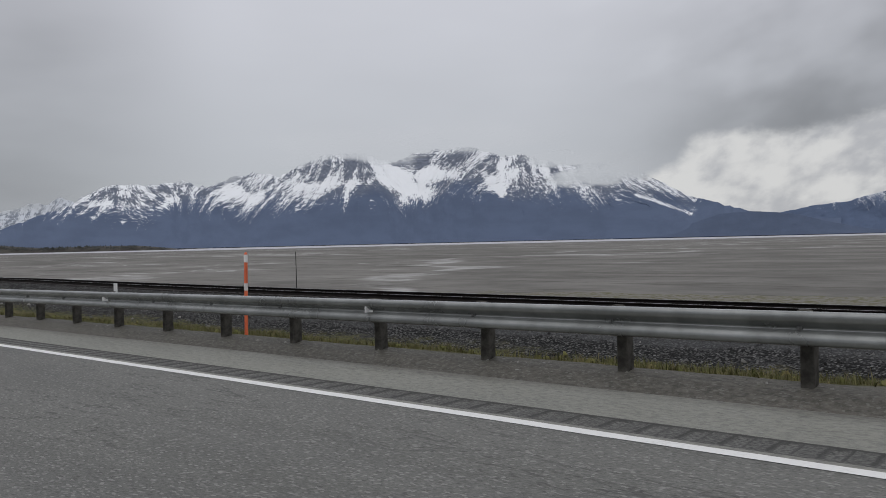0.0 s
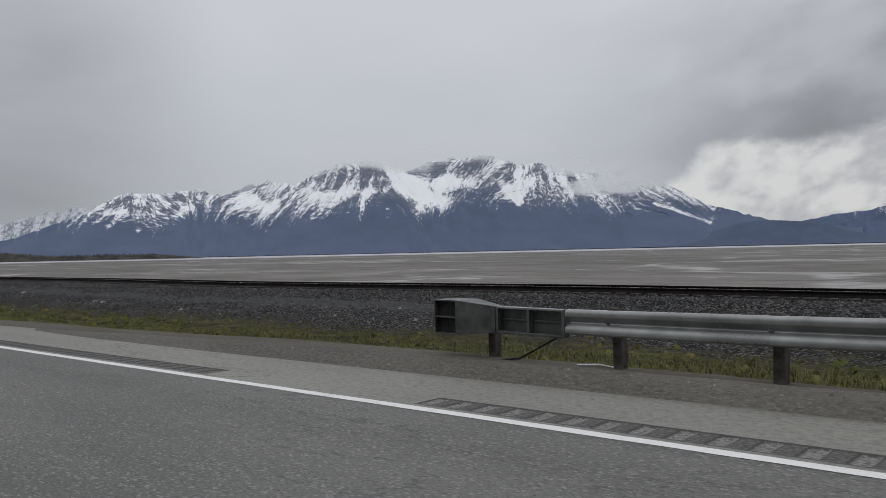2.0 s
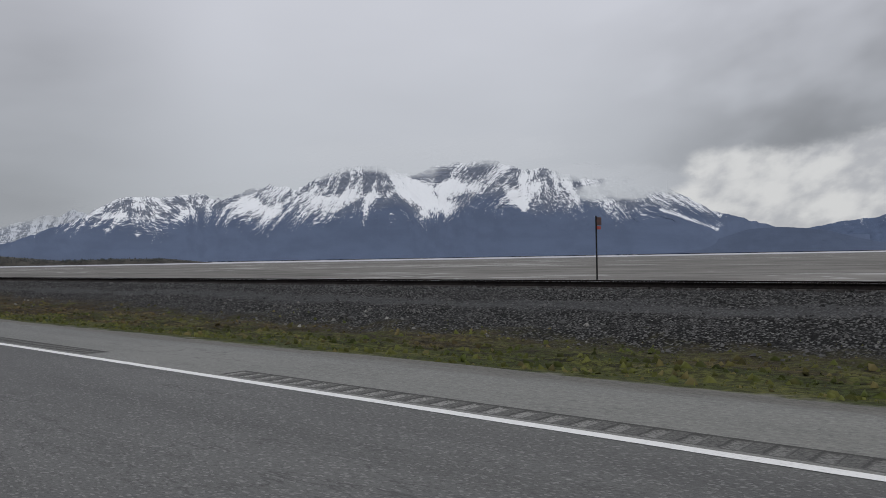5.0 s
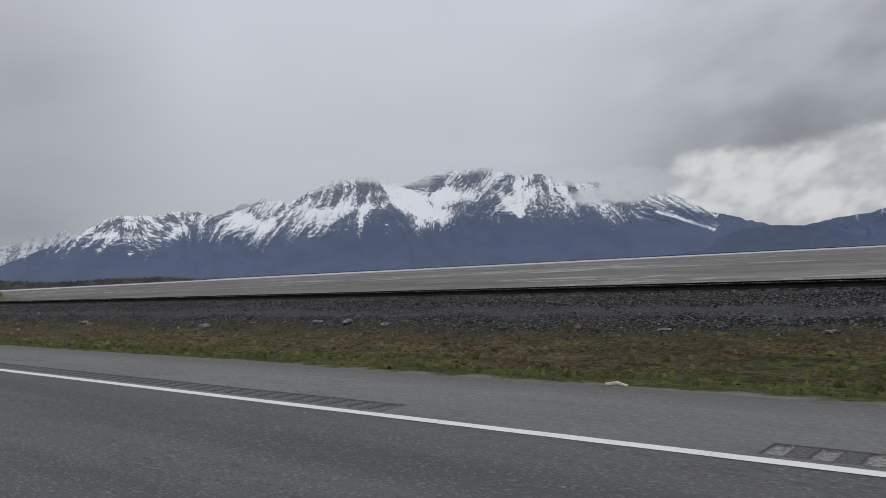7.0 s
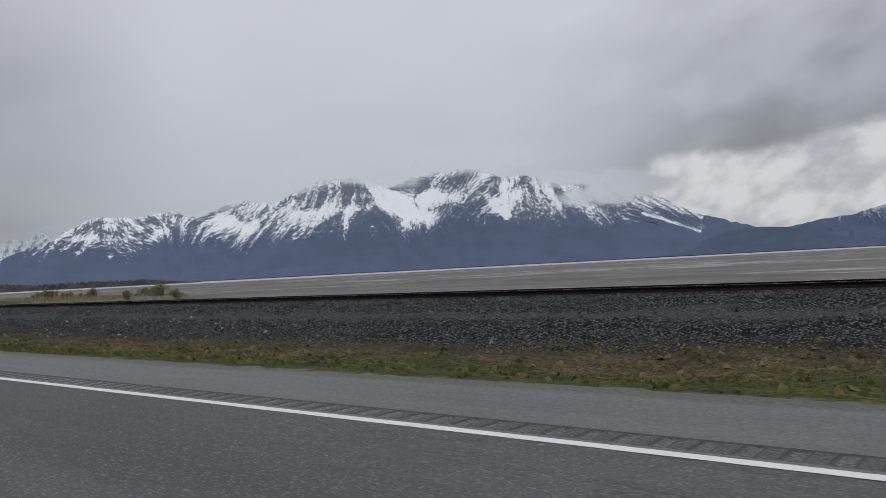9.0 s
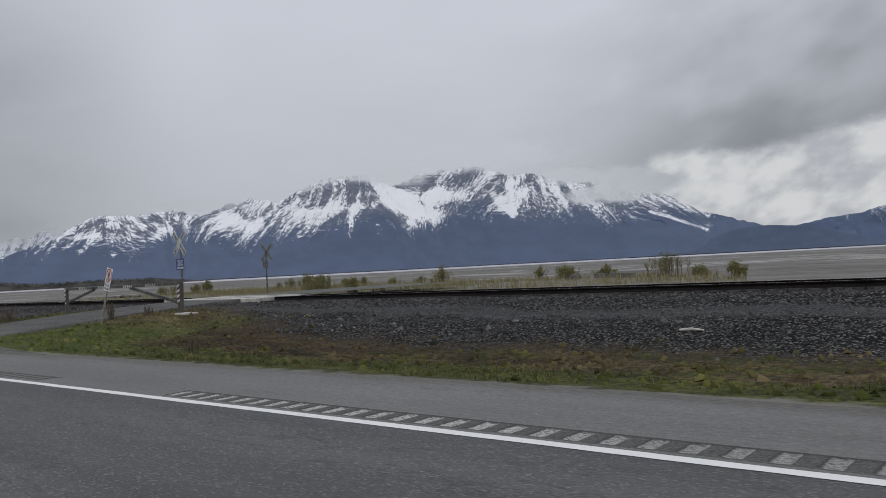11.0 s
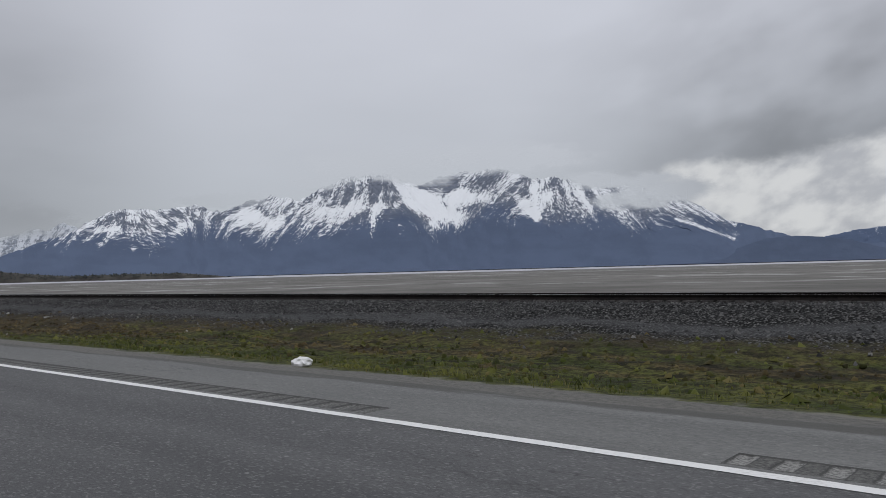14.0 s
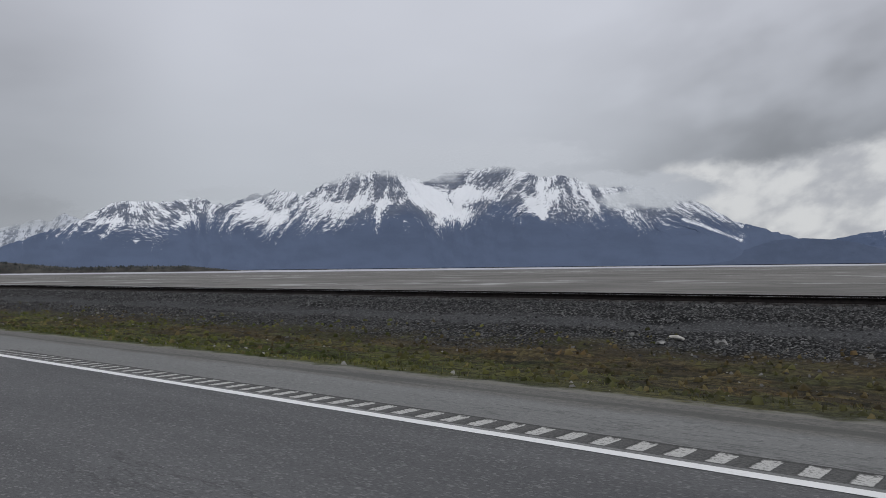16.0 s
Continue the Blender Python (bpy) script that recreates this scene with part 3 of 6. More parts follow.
STEEL = plain("galvanised_steel", (0.155, 0.161, 0.156), (0.290, 0.299, 0.290), 0.22, 0.65, 3.0, 0.6, 0.05, (0.3, 0.7))
STEEL.node_tree.nodes["Principled BSDF"].inputs["Specular IOR Level"].default_value = 0.9
OLD_STEEL = plain("dull_zinc", (0.105, 0.108, 0.105), (0.21, 0.212, 0.206), 0.55, 0.5, 6.0, 1.0, 0.08)
RUST = plain("rail_steel", (0.007, 0.006, 0.006), (0.017, 0.014, 0.013), 0.8, 0.0, 14.0, 1.0, 0.1)
TIMBER = plain("tarred_timber", (0.036, 0.034, 0.030), (0.092, 0.087, 0.078), 0.85, 0.0, 9.0, 1.2, 0.25)
TIE = plain("weathered_tie", (0.022, 0.020, 0.020), (0.075, 0.070, 0.068), 0.9, 0.0, 10.0, 1.0, 0.3)
GREY_WOOD = plain("grey_wood", (0.16, 0.145, 0.12), (0.34, 0.31, 0.27), 0.85, 0.0, 12.0, 2.0, 0.4)
PALE_WOOD = plain("bleached_wood", (0.36, 0.34, 0.30), (0.58, 0.56, 0.52), 0.85, 0.0, 12.0, 2.0, 0.4)
DARK = plain("dark_parts_and_shade", (0.012, 0.012, 0.012), (0.03, 0.03, 0.03), 0.8)
BLACK = plain("black_sheeting", (0.02, 0.018, 0.016), (0.04, 0.035, 0.03), 0.6, relief=0.0)
YELLOW = plain("faded_amber_sheeting", (0.46, 0.225, 0.045), (0.58, 0.30, 0.065), 0.45, 0.0, 5.0, 1.5, 0.0)
ORANGE = plain("orange_plastic", (0.62, 0.115, 0.045), (0.75, 0.17, 0.07), 0.5, 0.0, 6.0, 1.0, 0.05)
WHITE = plain("white_sheeting", (0.60, 0.60, 0.60), (0.78, 0.78, 0.78), 0.45, 0.0, 7.0, 1.5, 0.0)
DULL_WHITE = plain("weathered_white_board", (0.36, 0.37, 0.37), (0.60, 0.61, 0.60), 0.6, 0.0, 7.0, 1.5, 0.05)
RED = plain("red_sheeting", (0.30, 0.035, 0.028), (0.40, 0.055, 0.04), 0.5, relief=0.0)
BLUE = plain("blue_enamel", (0.018, 0.045, 0.20), (0.03, 0.07, 0.28), 0.4, relief=0.0)
CONCRETE = plain("concrete_panel", (0.30, 0.29, 0.27), (0.46, 0.45, 0.42), 0.85, 0.0, 6.0, 1.0, 0.2)
ROCK = plain("pale_rock", (0.09, 0.09, 0.087), (0.27, 0.265, 0.25), 0.9, 0.0, 6.0, 1.5, 0.5)


def leafy(name, stops, rough=0.75):
    """Foliage and stones that vary from piece to piece."""
    mat, t, s = material(name)
    g = t.t.nodes.new("ShaderNodeNewGeometry")
    r = g.outputs["Random Per Island"]
    c = stops[0]
    for i, b in enumerate(stops[1:]):
        lo = (i + 0.2) / len(stops)
        c = t.mix(t.ramp(r, lo, lo + 0.7 / len(stops)), c, b)
    t.put(s.inputs["Base Color"], c)
    s.inputs["Roughness"].default_value = rough
    s.inputs["Specular IOR Level"].default_value = 0.15
    return mat



def verge_plants(name, bright):
    """Moss, grass and dead stalks: patches of colour by place, shade from piece to piece."""
    mat, t, s = material(name)
    g = t.t.nodes.new("ShaderNodeNewGeometry")
    r = g.outputs["Random Per Island"]
    lush, bare, _ = turf_tone(t, uv_co(t))
    c = t.mix(0.45, lush, bare)
    dead = t.math("MULTIPLY", t.ramp(r, 0.86, 0.92), 0.6)
    c = t.mix(dead, c, (0.115, 0.088, 0.042))
    vm = t.t.nodes.new("ShaderNodeVectorMath")
    vm.operation = "SCALE"
    t.put(vm.inputs[0], c)
    t.put(vm.inputs["Scale"], t.math("MULTIPLY", t.ramp(t.math("FRACT", t.math("MULTIPLY", r, 7.3)), 0.0, 1.0, 0.62, 1.36), bright))
    t.put(s.inputs["Base Color"], vm.outputs[0])
    s.inputs["Roughness"].default_value = 0.85
    s.inputs["Specular IOR Level"].default_value = 0.12
    return mat


CLUMPS = verge_plants("mossy_clumps", 0.95)
GRASS = verge_plants("spring_grass", 1.2)
STONES = leafy("ballast_stone", [(0.014, 0.014, 0.014), (0.034, 0.034, 0.035), (0.056, 0.056, 0.057), (0.084, 0.083, 0.083), (0.022, 0.022, 0.022), (0.090, 0.089, 0.089), (0.042, 0.042, 0.043), (0.108, 0.107, 0.105)], 0.9)
LEAVES = leafy("willow_leaves", [(0.120, 0.126, 0.046), (0.185, 0.188, 0.062), (0.25, 0.24, 0.080), (0.17, 0.15, 0.078)])
TWIGS = leafy("bare_twigs", [(0.075, 0.062, 0.045), (0.14, 0.118, 0.085), (0.11, 0.088, 0.062)], 0.9)
# seen far across the bay: some blue haze is in these spruce tones
CONIFER = leafy("far_spruce", [(0.026, 0.032, 0.036), (0.040, 0.047, 0.048), (0.060, 0.064, 0.056)], 0.9)

REEDS_GREEN = leafy("long_spring_grass", [(0.074, 0.080, 0.030), (0.108, 0.106, 0.042), (0.092, 0.096, 0.034), (0.134, 0.116, 0.064)])
REEDS = leafy("dry_reeds", [(0.20, 0.185, 0.10), (0.30, 0.27, 0.14), (0.16, 0.165, 0.06), (0.24, 0.19, 0.11)])
POLISHED = plain("polished_rail_head", (0.38, 0.38, 0.39), (0.55, 0.55, 0.56), 0.35, 0.85, 3.0, 0.4, 0.0)

for mat in (RUST, TIE, TIMBER, DARK):
    mat.node_tree.nodes["Principled BSDF"].inputs["Specular IOR Level"].default_value = 0.1

# ---- ground, road and track bed ----
AX = Vector((-math.sin(radians(AX_DEG)), math.cos(radians(AX_DEG)), 0))
RT = Vector((math.cos(radians(AX_DEG)), math.sin(radians(AX_DEG)), 0))


def far(u, v, z):
    """World place for u metres to the right and v metres ahead of the start, towards the mountains."""
    u, v, z = np.broadcast_arrays(np.asarray(u, float), np.asarray(v, float), np.asarray(z, float))
    return np.stack([AX.x * v + RT.x * u, AX.y * v + RT.y * u, z], -1)


gu, gv = np.linspace(-6000, 6000, 61), np.linspace(-5000, 5200, 52)
U, W = np.meshgrid(gu, gv, indexing="ij")
ground = grid_thing("ground", far(U, W, -3.4), MUD)
tagged(ground, "wide grey-brown tidal mudflat with pale wet runnels", "mudflat", kind="structure")
U, W = np.meshgrid(np.linspace(-6000, 6000, 41), np.linspace(1350, 4600, 12), indexing="ij")
shore = 1350 + (W - 1350) * 1.0 + np.where(W < 1400, 260 * (fbm(U / 700, U * 0 + 3.0, 3) - 0.5), 0)
water = grid_thing("water", far(U, shore, -3.15), WATER)
tagged(water, "thin pale strip of silty tide water before the mountains", "water", kind="structure")

S0, S1 = -120.0, 640.0


def lane(name, d0, d1, z, mat, step=2.0, nd=2, label="", category="", kind="structure"):
    ss = np.arange(S0, S1 + step, step)
    S, Dd = np.meshgrid(ss, np.linspace(d0, d1, nd), indexing="ij")
    ob = grid_thing(name, P(S, Dd, z), mat, np.stack([S, Dd], -1))
    return tagged(ob, label, category, kind=kind)


lane("road", -11.5, 0.09, 0.0, ASPHALT, label="dark grey worn asphalt of a two-lane highway", category="road")
RUM_D0, RUM_D1 = 0.17, 0.60
lane("road_margin", 0.09, RUM_D0, 0.0, SHOULDER, label="dusty asphalt margin beside the white edge line", category="road")

# paved shoulder with a ragged outer edge and a real thickness
ss = np.arange(S0, S1, 0.35)
rag = 2.42 + 0.22 * (fbm(ss / 3.0, ss * 0 + 7.0, 4) - 0.5) * 2 + np.interp(ss, [-200, 78, 98, 330, 347, 352, 372, 385, 430, 450, 700], [-0.35, -0.3, 0.30, 0.25, 0.24, 0.0, 0.0, 0.25, 0.2, 0.06, 0.06])
RAG_S, RAG_D = ss, rag
cols = np.stack([np.full_like(ss, RUM_D1), rag * 0.5 + 0.3, rag, rag + 0.05], 1)
zz = np.stack([0 * ss, 0 * ss, 0 * ss, 0 * ss - 0.12], 1)
S = np.repeat(ss[:, None], 4, 1)
tagged(grid_thing("road_shoulder", P(S, cols, zz), SHOULDER, np.stack([S, cols], -1), smooth=False), "paved grey road shoulder with a ragged dusty edge", "road shoulder", kind="structure")

# the white edge line, worn along its sides
ss = np.arange(S0, S1, 0.25)
wear = 0.012 * (vnoise(ss * 3.0, ss * 0, 5.0) - 0.5)
cols = np.stack([-0.075 + wear, 0.075 + wear[::-1]], 1)
S = np.repeat(ss[:, None], 2, 1)
tagged(grid_thing("edge_line", P(S, cols, 0.005), PAINT, np.stack([S, cols], -1)), "white painted edge line on the asphalt", "road marking", kind="structure")

# milled rumble strips, with gaps between the runs
GAPS = [(-54.0, -50.3), (-29.8, -26.2), (-5.0, -1.4), (19.5, 23.3), (44.2, 48.0), (68.4, 72.3), (91.8, 95.15), (116.4, 120.2), (140.9, 144.7), (165.3, 169.0), (190.0, 193.7), (215.5, 219.4), (239.6, 243.1),
        (264.1, 267.8), (289.0, 292.6), (313.6, 317.2), (338.3, 342.0), (347.8, 372.7), (393.1, 396.9), (417.4, 421.1), (441.1, 444.6), (465.1, 469.0), (489.9, 493.6), (514.4, 518.1), (538.7, 542.4)]
PITCH = 0.35
SHAPE_X = np.array([0.0, 0.24, 0.30, 0.42, 0.62, 0.76, 0.82])
SHAPE_Z = np.array([0.0, 0.0, -0.006, -0.016, -0.016, -0.006, 0.0])
for (a0, a), (b, b1) in zip(GAPS[:-1], GAPS[1:]):
    k = int((b - a) / PITCH)
    px = (np.arange(k)[:, None] + SHAPE_X[None]).ravel()
    pz = np.tile(SHAPE_Z, k)
    across = np.array([0.0, 0.08, 0.16, 0.84, 0.92, 1.0])
    depth = np.array([0.0, 0.0, 1.0, 1.0, 0.0, 0.0])
    S, A = np.meshgrid(a + px * PITCH, across, indexing="ij")
    pts = P(S, RUM_D0 + (RUM_D1 - RUM_D0) * A, pz[:, None] * depth[None])
    uvs = np.stack([np.repeat(px[:, None], len(across), 1), A], -1)
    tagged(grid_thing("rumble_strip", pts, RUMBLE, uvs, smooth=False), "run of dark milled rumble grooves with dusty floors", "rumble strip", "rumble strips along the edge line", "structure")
    S, A = np.meshgrid(np.array([a0, a]) if a0 > -60 else np.array([S0, a]), np.array([RUM_D0, RUM_D1]), indexing="ij")
    tagged(grid_thing("road_margin", P(S, A, 0.0), SHOULDER, np.stack([S, A], -1)), "plain asphalt between two rumble strips", "road", kind="structure")
    S, A = np.meshgrid(np.array([a + k * PITCH - 0.02 * PITCH * 9, b]), np.array([RUM_D0, RUM_D1]), indexing="ij")
    tagged(grid_thing("road_margin", P(S, A, -0.001), SHOULDER, np.stack([S, A], -1)), "plain asphalt between two rumble strips", "road", kind="structure")

# verge, bank, track bed and shelf in one sheet
ss = np.arange(S0, S1, 0.5)
dd = np.concatenate([np.arange(2.2, 16.0, 0.22), np.arange(16.0, 20.5, 0.5), np.arange(20.5, 51.0, 0.9), [53.0, 57.0]])
S, Dd = np.meshgrid(ss, dd, indexing="ij")
Z = ground_z(S, Dd)
rough = np.clip((Dd - 3.0) / 2.0, 0, 1) * np.where((Dd > 15.1) & (Dd < 19.8), 0.15, 1.0) * (1 - 0.75 * bump01(S, 345, 356, 364, 372) * (Dd < 16))
Z = Z + rough * (0.22 * (fbm(S / 2.2, Dd / 1.4, 4, 2.0) - 0.5) + 0.16 * (fbm(S / 0.7, Dd / 0.5, 3, 9.0) - 0.5))
Z[:, 0] = -0.14
berm = bump01(S, -100, -60, 74, 86)
crest = np.interp(S, [58, 70], [2.45, 3.1])
Z = Z * (1 - berm * (Dd < crest)) + berm * np.where(Dd < crest, 0.125 + 0.03 * (fbm(S / 0.9, Dd / 0.4, 3, 6.0) - 0.5), np.interp(Dd - crest, [0.0, 0.9], [0.14, 0.0]))
VERGE_S, VERGE_D, VERGE_Z = ss, dd, Z.copy()


def verge_z(s, d):
    """Height of the verge sheet as built, bumps included."""
    s, d = np.broadcast_arrays(np.asarray(s, float), np.asarray(d, float))
    i = np.clip(((s - VERGE_S[0]) / 0.5).astype(int), 0, len(VERGE_S) - 2)
    j = np.clip(np.searchsorted(VERGE_D, d) - 1, 0, len(VERGE_D) - 2)
    fs = np.clip((s - VERGE_S[i]) / 0.5, 0, 1)
    fd = np.clip((d - VERGE_D[j]) / (VERGE_D[j + 1] - VERGE_D[j]), 0, 1)
    g = VERGE_Z
    return (g[i, j] * (1 - fs) + g[i + 1, j] * fs) * (1 - fd) + (g[i, j + 1] * (1 - fs) + g[i + 1, j + 1] * fs) * fd


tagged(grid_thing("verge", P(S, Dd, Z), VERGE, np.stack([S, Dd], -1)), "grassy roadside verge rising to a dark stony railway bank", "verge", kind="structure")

# gravel berm between the shoulder and the guardrail
bs, bd = np.arange(-60.0, 86.0, 0.25), np.linspace(1.72, 2.34, 9)
S, Dd = np.meshgrid(bs, bd, indexing="ij")
Z = (np.interp(Dd, [1.72, 1.80, 2.08, 2.34], [-0.02, 0.008, 0.125, 0.16]) + 0.03 * (fbm(S / 0.8, Dd / 0.3, 3, 6.0) - 0.5) * (Dd > 1.85)) * bump01(S, -100, -60, 74, 86) - 0.03 * (1 - bump01(S, -100, -60, 74, 84))
tagged(grid_thing("gravel_berm", P(S, Dd, Z), BERM, np.stack([S, Dd], -1)), "low gravel berm banked up under the guardrail", "berm", kind="structure")

# the bank on the landward side of the road
S, Dd = np.meshgrid(np.arange(S0, S1, 4.0), np.array([-11.5, -12.5, -16.0, -24.0, -40.0]), indexing="ij")
Z = np.interp(Dd, [-40, -24, -16, -12.5, -11.5], [-4.5, -1.6, -0.8, -0.15, 0.0]) + 0.2 * (fbm(S / 5.0, Dd / 3.0, 3) - 0.5) * (Dd < -13)
tagged(grid_thing("verge", P(S, Dd, Z), VERGE, np.stack([S, 4.2 - (Dd + 11.5) * 0.12], -1)), "grassy bank falling away on the landward side of the road", "verge", kind="structure")

# gravelled access road over the track
rows_d = np.array([1.9, 2.3, 2.6, 3.1, 3.55, 4.0, 4.5, 5.0, 5.4, 6.0, 6.8, 8.0, 9.5, 11.0, 12.5, 13.6, 15.52])
right = np.interp(rows_d, [1.9, 2.6, 3.1, 3.55, 4.43, 5.36, 7.2, 10.2, 15.9], [350.5, 347.0, 350.5, 353.8, 355.3, 356.4, 356.8, 357.3, 357.4])
left = np.interp(rows_d, [1.9, 2.3, 3.6, 5.35, 7.0, 10.5, 15.9], [366.5, 369.4, 366.5, 363.9, 363.2, 363.2, 362.4])
f = np.linspace(0, 1, 41)
S = right[:, None] * (1 - f) + left[:, None] * f
S = S + 0.5 * (fbm(S / 1.2, np.repeat(rows_d[:, None], 41, 1) / 1.0, 3, 4.0) - 0.5) * np.array([1.0] + [0.0] * 39 + [1.0])
Dd = np.repeat(rows_d[:, None], 41, 1)
Z = np.interp(Dd, [1.9, 2.3, 6.0, 8.5, 11.2, 15.5], [-0.006, 0.012, 0.10, 0.26, 0.44, 0.64]) + 0.03 * (fbm(S / 0.8, Dd / 0.6, 3) - 0.5) * (Dd > 2.6)
Z[3:, [0, -1]] -= 0.14
Z[:3, [0, -1]] -= 0.025
Dd[:1] += 0.35 * (fbm(S[0] / 1.1, S[0] * 0, 4, 2.0) - 0.5)
tagged(grid_thing("access_road", P(S, Dd, Z), APRON, np.stack([S, Dd], -1)), "grey gravelly access road climbing to a level crossing", "access road", kind="structure")
S, Dd = np.meshgrid(np.linspace(356.5, 363.2, 16), np.linspace(19.1, 30.5, 20), indexing="ij")
Z = np.interp(Dd, [19.1, 22.0, 31.5], [0.62, 0.62, 0.62]) + 0.06
tagged(grid_thing("access_road", P(S, Dd, Z), APRON, np.stack([S, Dd], -1)), "pale gravel landing behind the level crossing", "access road", kind="structure")


# ---- mountains ----
def rock_and_snow(name, forest, rock, snow):
    """Forest below, bare rock and streaked snow above; the tones passed in hold the blue haze. Attributes: snow, how
    much lies there; wood, how far the trees reach; uv: metres across and up the slope's ribs.
    """
    mat, t, s = material(name)
    uv = uv_co(t)

    def attribute(key):
        n = t.t.nodes.new("ShaderNodeAttribute")
        n.attribute_name = key
        return n.outputs["Fac"]
    streak = t.noise(t.scaled(uv, 0.105, 0.038), 1.0, 5.0, 0.70)
    crag = t.noise(t.scaled(uv, 0.058, 0.078), 1.0, 6.0, 0.74)
    f = t.math("ADD", attribute("snow"), t.math("ADD", t.math("MULTIPLY", t.math("SUBTRACT", streak, 0.5), 1.15), t.math("MULTIPLY", t.math("SUBTRACT", crag, 0.5), 1.1)))
    cover = t.ramp(f, 0.38, 0.63)
    patch = t.noise(t.scaled(uv, 0.006, 0.010), 1.0, 5.0, 0.6)
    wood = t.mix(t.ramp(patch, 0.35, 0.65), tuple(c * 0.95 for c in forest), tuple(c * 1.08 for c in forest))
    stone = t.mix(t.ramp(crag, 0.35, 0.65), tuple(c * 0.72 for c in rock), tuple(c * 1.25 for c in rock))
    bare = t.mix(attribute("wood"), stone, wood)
    c = t.mix(cover, bare, t.mix(streak, tuple(c * 0.88 for c in snow), snow))
    t.put(s.inputs["Base Color"], c)
    s.inputs["Roughness"].default_value = 0.95
    s.inputs["Specular IOR Level"].default_value = 0.05
    bump(t, s, t.math("ADD", streak, crag), 0.2, 12.0)
    return mat


# distance haze is mixed into these colours, hence the blue woods and rock
MAIN_RANGE = rock_and_snow("snowy_slope_in_haze", (0.095, 0.122, 0.186), (0.150, 0.168, 0.212), (0.82, 0.84, 0.87))
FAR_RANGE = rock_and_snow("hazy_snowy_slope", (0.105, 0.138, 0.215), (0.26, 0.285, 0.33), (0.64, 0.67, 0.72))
HILL = rock_and_snow("wooded_slope_in_haze", (0.077, 0.099, 0.150), (0.077, 0.099, 0.150), (0.077, 0.099, 0.150))


# rock faces and ribs (+) and smooth snow (-) of the main range: u, z, u, z, width, weight
PEAK_FACES = [(-406, 454, -144, 499, 40, 1.0), (-144, 515, -46, 497, 33, 1.0), (-440, 390, -336, 404, 16, 1.2), (-46, 480, 34, 429, 20, 1.2), (-179, 417, -15, 430, 16, 0.8), (-666, 320, -470, 456, 12, 0.9), (-860, 157, -666, 314, 13, 0.5),
              (-346, 273, -214, 352, 13, 0.9), (-110, 317, -48, 431, 13, 0.9), (-18, 338, 130, 302, 36, 1.5), (-489, 361, -82, 379, 26, -1.0), (-601, 361, -471, 433, 16, -0.9), (-474, 293, -345, 299, 20, -0.3)]
BOWL_FACES = [(3, 479, 180, 327, 46, -2.0), (183, 410, 296, 298, 43, -1.6), (199, 399, 249, 375, 13, 1.4), (315, 350, 416, 368, 16, 0.9), (102, 491, 286, 517, 23, 1.6), (286, 491, 489, 537, 30, 1.3), (419, 462, 558, 570, 23, 1.0), (317, 427, 485, 427, 26, -1.5), (162, 278, 195, 244, 16, -1.0)]
JAGGED_FACES = [(639, 464, 734, 533, 16, 1.6), (552, 402, 656, 467, 16, 1.1), (483, 347, 671, 393, 26, 1.1), (708, 466, 744, 428, 13, 1.1), (671, 410, 787, 296, 20, -1.4), (794, 488, 771, 314, 16, -1.1), (820, 454, 916, 520, 13, 1.3),
                (915, 513, 951, 438, 10, 1.1), (858, 362, 994, 281, 40, 0.4), (878, 439, 853, 406, 16, -1.1), (983, 478, 1100, 347, 26, -0.6), (1034, 443, 1203, 304, 50, 0.4), (1277, 404, 1450, 315, 26, 1.0)]
SHOULDER_FACES = [(1645, 273, 2000, 147, 12, -2.2), (1735, 295, 2057, 198, 13, 1.3), (1696, 224, 1910, 156, 13, 1.0), (1807, 276, 1878, 247, 8, -1.2)]
WEST_FACES = [(-1688, 312, -1581, 360, 16, 1.3), (-1581, 360, -1505, 349, 13, 1.2), (-1588, 316, -1470, 297, 20, 1.3), (-1444, 348, -1198, 358, 16, 1.0), (-1384, 311, -1293, 277, 23, 0.9), (-1290, 376, -1129, 395, 10, 0.8), (-1205, 326, -1144, 293, 16, 1.1),
              (-1293, 258, -1224, 301, 23, -1.6), (-1407, 369, -1353, 314, 20, -1.2), (-1704, 275, -1598, 278, 16, -1.0), (-1569, 208, -1410, 252, 33, 0.3), (-1560, 347, -1490, 339, 8, -1.0), (-1524, 175, -1534, 144, 16, -1.2)]
SADDLE_FACES = [(-1075, 317, -853, 421, 13, 1.0), (-807, 388, -761, 329, 20, 0.9), (-735, 341, -625, 397, 13, 1.0), (-887, 332, -730, 296, 33, -1.1), (-981, 334, -854, 370, 20, -0.7), (-859, 189, -762, 283, 16, -0.5)]


def bareness(u, z):
    out = 0 * u
    for u0, z0, u1, z1, w, k in PEAK_FACES + BOWL_FACES + JAGGED_FACES + SHOULDER_FACES + WEST_FACES + SADDLE_FACES:
        du, dz = u1 - u0, z1 - z0
        f = np.clip(((u - u0) * du + (z - z0) * dz) / (du * du + dz * dz), 0, 1)
        r = np.hypot(u - u0 - f * du, z - z0 - f * dz) / (w * 1.15)
        out = out + k * np.exp(-r * r)
    return out


